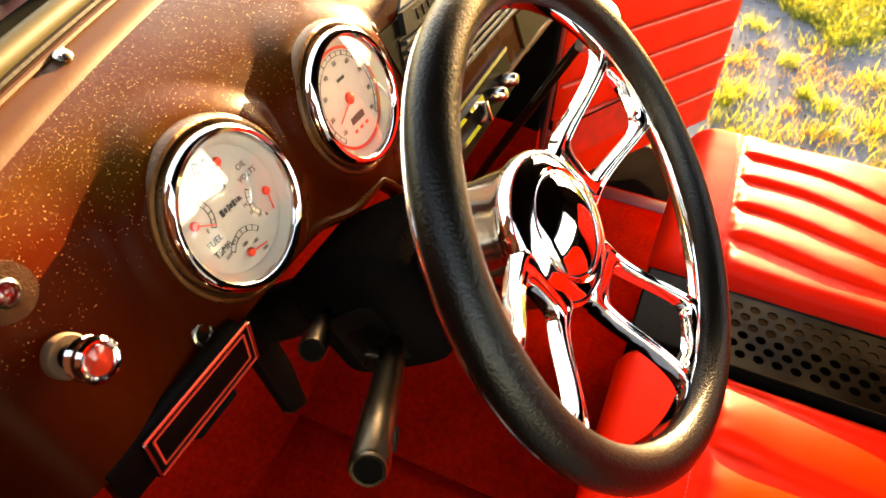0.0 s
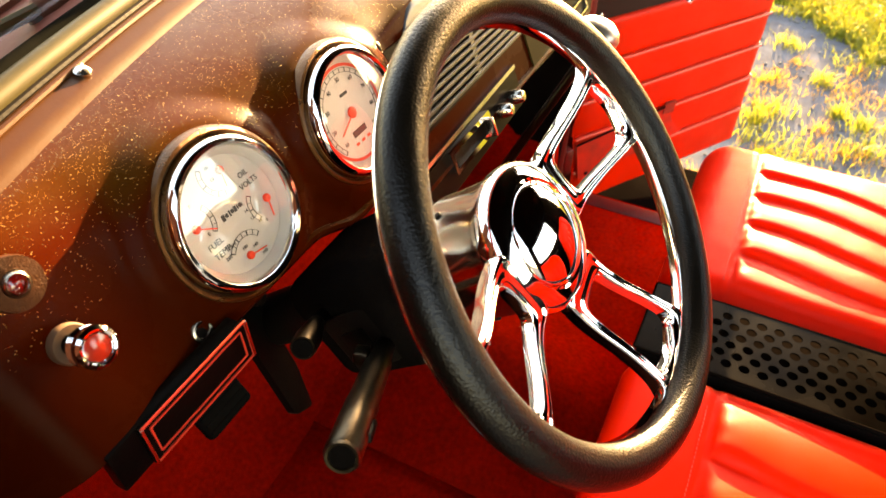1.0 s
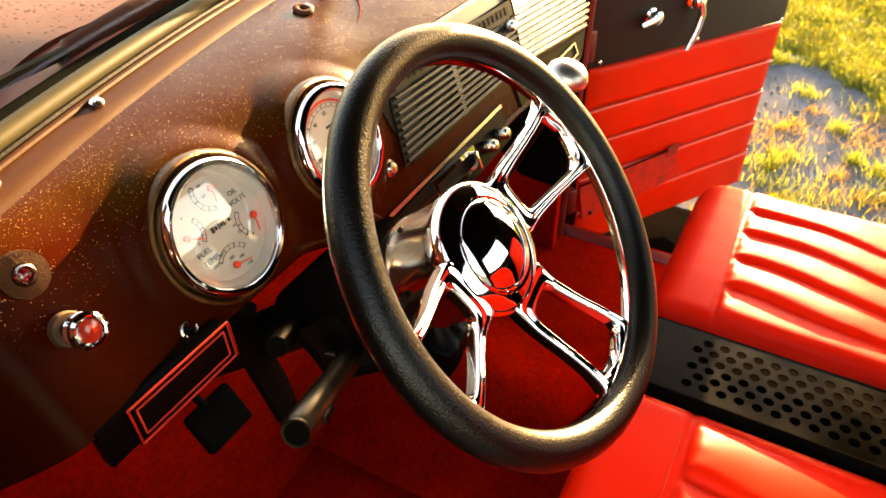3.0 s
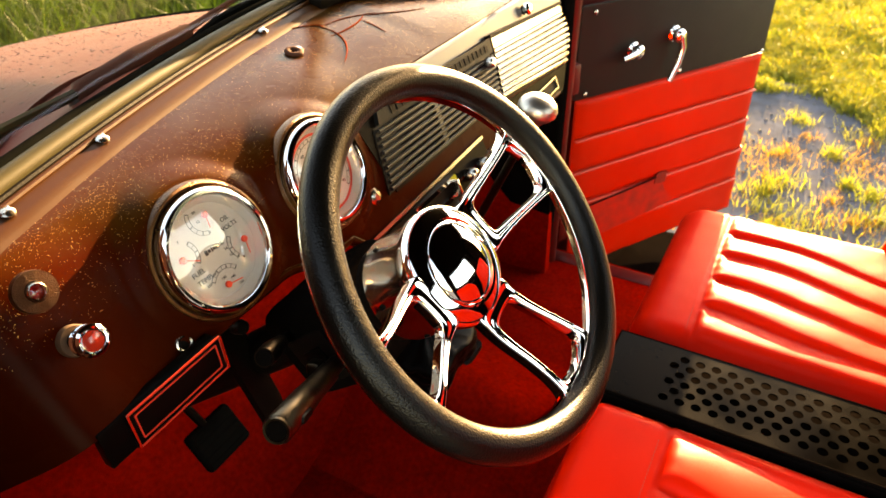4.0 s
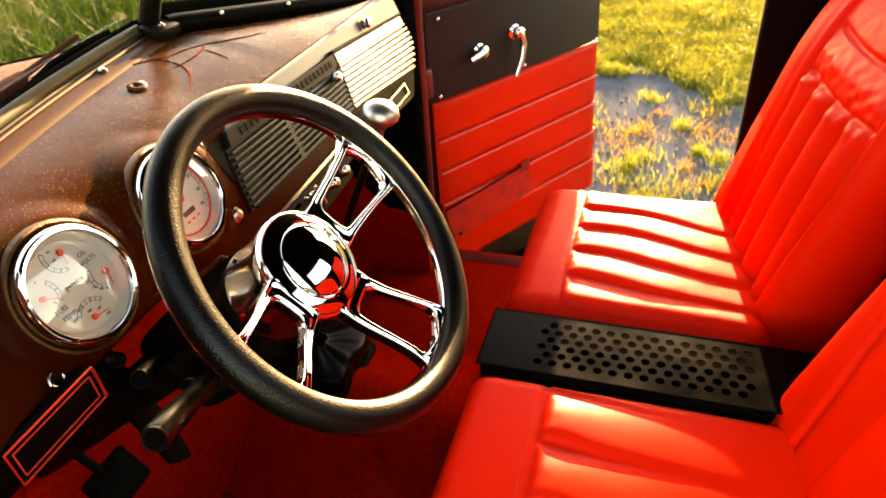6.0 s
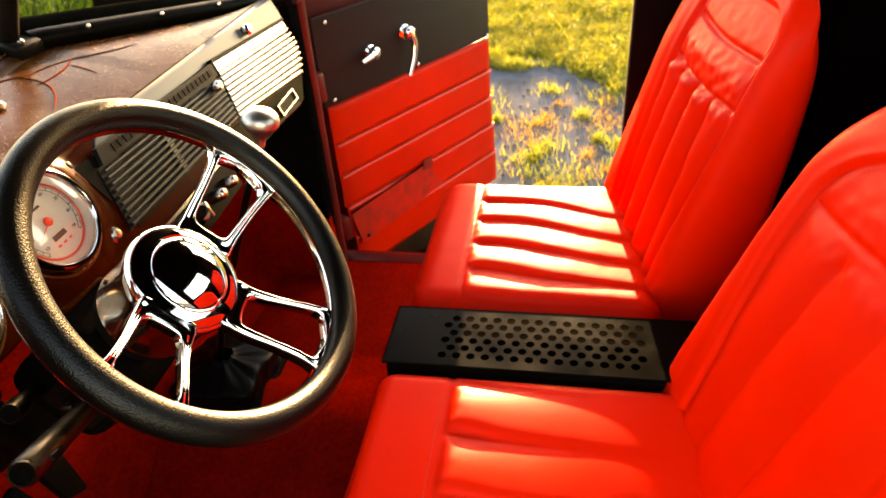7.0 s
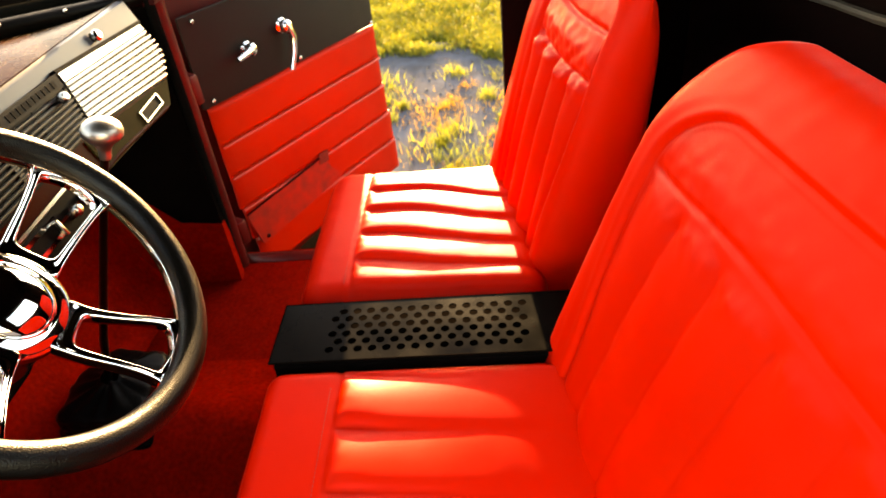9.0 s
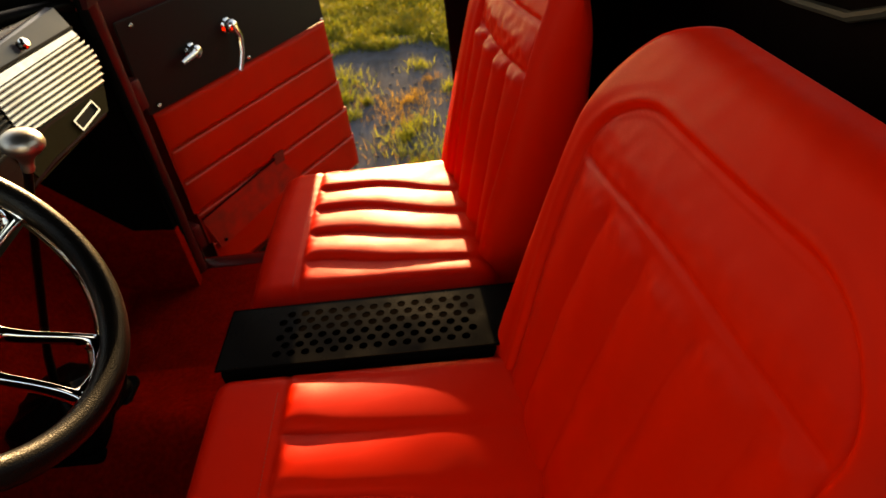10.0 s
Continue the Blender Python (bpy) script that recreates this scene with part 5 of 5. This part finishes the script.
seat("red vinyl bucket seat with shallow pleats behind the steering wheel", -0.790, -0.270, -0.428, -0.97, 0.951, -0.550, -0.786, 0.098, 5, 0.0080,
     -0.800, -0.222, -0.888, 0.82, 20.2, 0.685, 0.135, ((-0.010, 0.234, 0.590, 0.105), 0.480, ((0.492, 0.0025),), 0.185, 0.0, 0.03, 0.007, 0.0058, -0.279, 0.1007, 5, 0.0066),
     4.1, 0.008, 0.032, 2.5, 0.050, 10.0)

# ---- open passenger door ----
DM = pose(0.520, -0.112, 0, 0, 0, -30.76) @ Matrix(((1, 0, 0, 0), (0, 1, 0, 0), (-0.022, 0, 1, 0), (0, 0, 0, 1)))
door = thing("truck_door", (0.52, -0.11, 0.55), "open truck door, padded red vinyl stripes under a black board", "vehicle door")
shape = rounded([(-0.015, 1.43), (0.690, 1.43), (0.694, 1.05), (0.700, 0.74), (0.716, 0.530), (0.60, 0.485), (0.10, 0.440), (0.02, 0.450)], 0.02, 3)
part("shell", slab(shape, 0.060, DM @ pose(0, 0.066, 0, 90), bevel=0.004), RED_PAINT, door, "red painted steel shell")
part("upper_board", slab(rounded([(-0.005, 1.279), (0.684, 1.279), (0.686, 1.052), (-0.012, 1.052)], 0.006, 3), 0.005, DM @ pose(0, 0.000, 0, 90), bevel=0.001), BLACK_PANEL, door, "black board")
seams = (1.048, 0.943, 0.848, 0.746, 0.640, 0.520)
for z1, z0 in zip(seams, seams[1:]):
    def pad(u, v, z0=z0, z1=z1):
        xa, xb = 0.002 + 0.02 * smooth(0.75, 0.5, z0), 0.688 + 0.020 * smooth(0.85, 0.55, z0)
        z = z0 + (z1 - z0) * v
        bulge = 0.008 * (1 - (2 * v - 1) ** 14) * (1 - (2 * u - 1) ** 30) + 0.0025 * noise.noise((u * 7, z * 14, 2))
        return DM @ Vector((xa + (xb - xa) * u, 0.004 - bulge, z))
    part("stripe_pad", sheet(pad, 40, 16, tuple(DM.to_3x3() @ Vector((0, 0.006, 0)))), DOOR_VINYL, door, "padded red vinyl stripe", 60)
# Pale bead along each seam: the light its edge catches, put into the colour.
for z1 in seams[1:-1]:
    part("welt", tube([DM @ Vector((0.006 + 0.0227 * i + 0.02 * smooth(0.75, 0.5, z1), -0.0035 - 0.001 * noise.noise((i * 0.4, z1 * 20, 5)), z1 - 0.0045)) for i in range(31)], 0.0034, 8), WELT_LIGHT, door, "seam welt coloured pale for the light on its edge")
part("kick_plate", slab(rounded([(0.004, 0.728), (0.300, 0.745), (0.335, 0.752), (0.360, 0.700), (0.410, 0.648), (0.03, 0.612)], 0.01, 3), 0.004, DM @ pose(0, -0.0105, 0, 90)), SCUFF, door, "scuffed dirty access plate")
part("plate_edge", tube([DM @ Vector((0.004 + 0.0165 * i, -0.0115, 0.730 + 0.0012 * i)) for i in range(20)], 0.0024, 6), RUBBER, door, "dark worn edge")
part("plate_clip", slab(rounded([(-0.020, -0.016), (0.022, -0.020), (0.026, 0.016), (-0.016, 0.018)], 0.004, 3), 0.003, DM @ pose(0.332, -0.013, 0.748, 90)), TORN, door, "torn dark patch")
for x_, z_ in ((0.020, 1.066), (0.030, 1.262), (0.668, 1.060), (0.341, 1.064), (0.052, 0.630)):
    part("screw", screw_bm(DM @ pose(x_, -0.006 if z_ > 1 else -0.014, z_, 90), 0.0055), WORN_CHROME if z_ > 1 else DARK_METAL, door, "small screw")
h1 = part("window_crank", lathe([(0, 0.028), (0.010, 0.027), (0.016, 0.022), (0.0175, 0.012), (0.013, 0.004), (0.019, 0.0), (0.019, -0.004)], DM @ pose(0.166, -0.004, 1.150, 90), 32), CHROME, door, "chrome handle boss")
part("crank_arm", tube([DM @ Vector((0.166, -0.022, 1.150)), DM @ Vector((0.135, -0.030, 1.148)), DM @ Vector((0.105, -0.034, 1.145))], [0.010, 0.0085, 0.0065], 12), CHROME, h1, "short chrome arm")
h2 = part("door_handle", lathe([(0, 0.030), (0.011, 0.029), (0.0175, 0.023), (0.019, 0.012), (0.014, 0.004), (0.020, 0.0), (0.020, -0.004)], DM @ pose(0.302, -0.004, 1.168, 90), 32), CHROME, door, "chrome handle boss")
part("handle_arm", tube([DM @ Vector((0.304, -0.024, 1.168)), DM @ Vector((0.308, -0.032, 1.140)), DM @ Vector((0.297, -0.034, 1.100)), DM @ Vector((0.272, -0.036, 1.058))], [0.011, 0.0095, 0.0085, 0.0065], 12), CHROME, h2, "long curved chrome arm")
part("edge_latch", block(0.012, 0.030, 0.020, DM @ pose(0.712, 0.03, 0.560), 0.003), DARK_METAL, door, "dark latch at the lower corner")


# ---- grass and stones ----
def blades(name, spots, mat, label, seed):
    """Grass as bent tapering blades; spots gives base, height, width and lean for each."""
    g = np.random.default_rng(seed)
    x, y, z0, h, w = spots
    n = len(x)
    a = g.uniform(0, 2 * np.pi, n)
    lean = g.uniform(0.1, 1.1, n) * h
    la = g.uniform(0, 2 * np.pi, n)
    wx, wy = np.cos(a) * w, np.sin(a) * w
    lx, ly = np.cos(la) * lean, np.sin(la) * lean
    V = np.empty((n, 5, 3))
    V[:, 0] = np.stack([x - wx, y - wy, z0], 1)
    V[:, 1] = np.stack([x + wx, y + wy, z0], 1)
    V[:, 2] = np.stack([x + wx * 0.8 + lx * 0.3, y + wy * 0.8 + ly * 0.3, z0 + h * 0.55], 1)
    V[:, 3] = np.stack([x - wx * 0.8 + lx * 0.3, y - wy * 0.8 + ly * 0.3, z0 + h * 0.55], 1)
    V[:, 4] = np.stack([x + lx, y + ly, z0 + h], 1)
    base = np.arange(n) * 5
    quads = np.stack([base, base + 1, base + 2, base + 3], 1)
    tris = np.stack([base + 3, base + 2, base + 4], 1)
    me = bpy.data.meshes.new(name)
    me.from_pydata(V.reshape(-1, 3).tolist(), [], quads.tolist() + tris.tolist())
    me.materials.append(mat)
    return tagged(new(name, me), label, "grass", kind="stuff")


g = np.random.default_rng(3)
n = 330000
x = 2.7 + 4.6 * g.random(n) ** 1.15
y = -2.7 + 4.3 * g.random(n)
lattice = g.uniform(-1, 1, (128, 128))


def lumps(x, y, s):
    """Smooth random clumps of the given size."""
    u, v = x / s + 40, y / s + 40
    i, j = np.floor(u).astype(int), np.floor(v).astype(int)
    p, q = u - i, v - j
    p, q = p * p * (3 - 2 * p), q * q * (3 - 2 * q)
    L = lambda a, b: lattice[a % 128, b % 128]
    return (L(i, j) * (1 - p) + L(i + 1, j) * p) * (1 - q) + (L(i, j + 1) * (1 - p) + L(i + 1, j + 1) * p) * q


patch = 1.2 * lumps(x, y, 0.55) + 1.0 * lumps(x, y, 0.17)
edge = 3.42 + 0.30 * lumps(0 * y, y, 0.6)
keep = (x - edge) * 3 + 0.8 * patch > g.uniform(-0.3, 0.5, n)
x, y, patch = x[keep], y[keep], patch[keep]
h = g.uniform(0.022, 0.080, len(x)) * (1.0 + 0.22 * patch.clip(-1, 2))
tall = g.random(len(x)) < 0.03
h[tall] *= 1.9
blades("meadow_grass", (x, y, 0 * x, h, g.uniform(0.0016, 0.0042, len(x)) * (1 + 0.15 * (x - 2.7))), BLADE, "sunlit yellow-green meadow grass beyond the gravel", 11)
def blossoms(name, x, y, z, size, mat, label, seed):
    """Small tilted leaf-shaped flecks at the tips of the grass."""
    q = np.random.default_rng(seed)
    n = len(x)
    a, t = q.uniform(0, 2 * np.pi, n), q.uniform(-0.9, 0.9, n)
    ux, uy, uz = np.cos(a) * np.cos(t) * size, np.sin(a) * np.cos(t) * size, np.sin(t) * size
    wx, wy = -np.sin(a) * size * 0.5, np.cos(a) * size * 0.5
    wz = q.uniform(-0.5, 0.5, n) * size
    V = np.stack([np.stack([x - ux, y - uy, z - uz], 1), np.stack([x + wx, y + wy, z + wz], 1), np.stack([x + ux, y + uy, z + uz], 1), np.stack([x - wx, y - wy, z - wz], 1)], 1)
    base = np.arange(n) * 4
    me = bpy.data.meshes.new(name)
    me.from_pydata(V.reshape(-1, 3).tolist(), [], np.stack([base, base + 1, base + 2, base + 3], 1).tolist())
    me.materials.append(mat)
    return tagged(new(name, me), label, "flowers", kind="stuff")


pick = g.random(len(x)) < 0.85 * (0.15 + 0.85 * ((x - 3.1) / 0.8).clip(0, 1)) * (0.75 + 0.35 * patch.clip(-1, 1))
blossoms("meadow_blossoms", x[pick] + g.normal(0, 0.010, pick.sum()), y[pick] + g.normal(0, 0.010, pick.sum()), h[pick] * g.uniform(0.75, 1.15, pick.sum()), g.uniform(0.004, 0.0095, pick.sum()), BLOSSOM,
          "dense small yellow blossoms over the meadow grass", 15)
cx, cy = g.uniform(1.6, 3.3, 85), g.uniform(-2.4, 1.6, 85)
k = g.integers(0, 85, 8500)
sp = g.normal(0, 0.062, (2, 8500)) * g.uniform(0.25, 1.6, 85)[k]
x, y = cx[k] + sp[0], cy[k] + sp[1]
keep = x > 1.6
x, y = x[keep], y[keep]
blades("gravel_tufts", (x, y, 0 * x, g.uniform(0.02, 0.085, len(x)), g.uniform(0.0014, 0.0036, len(x))), BLADE, "sparse yellow grass tufts on the gravel", 12)
cx, cy = g.uniform(1.6, 3.0, 90), g.uniform(-2.2, 1.2, 90)
k = g.integers(0, 90, 6000)
sp = g.normal(0, 0.060, (2, 6000)) * g.uniform(0.4, 1.6, 90)[k]
x, y = cx[k] + sp[0], cy[k] + sp[1]
keep = x > 1.6
x, y = x[keep], y[keep]
blades("dry_tufts", (x, y, 0 * x, g.uniform(0.012, 0.055, len(x)), g.uniform(0.001, 0.0026, len(x))), BLADE_DRY, "dry orange grass scattered on the gravel", 14)
n = 120000
x, y = -3 + 9 * g.random(n), 2.2 + 8 * g.random(n) ** 1.2
blades("tall_grass", (x, y, 0 * x, g.uniform(0.45, 1.0, n), g.uniform(0.004, 0.010, n)), BLADE_GREEN, "tall green grass in front of the truck", 13)
peb = bmesh.new()
rng = random.Random(21)
for i in range(1500):
    r = rng.uniform(0.003, 0.012)
    mm = pose(rng.uniform(1.2, 3.6), rng.uniform(-2.2, 1.4), r * 0.3, rng.uniform(0, 50), rng.uniform(0, 50), rng.uniform(0, 360)) @ Matrix.Diagonal((r, r * rng.uniform(0.6, 1), r * 0.6, 1))
    bmesh.ops.create_icosphere(peb, subdivisions=1, radius=1, matrix=mm)
ob = tagged(part("pebbles", peb, STONE, None, "", 60), "grey pebbles scattered over the bare soil", "gravel", kind="stuff")
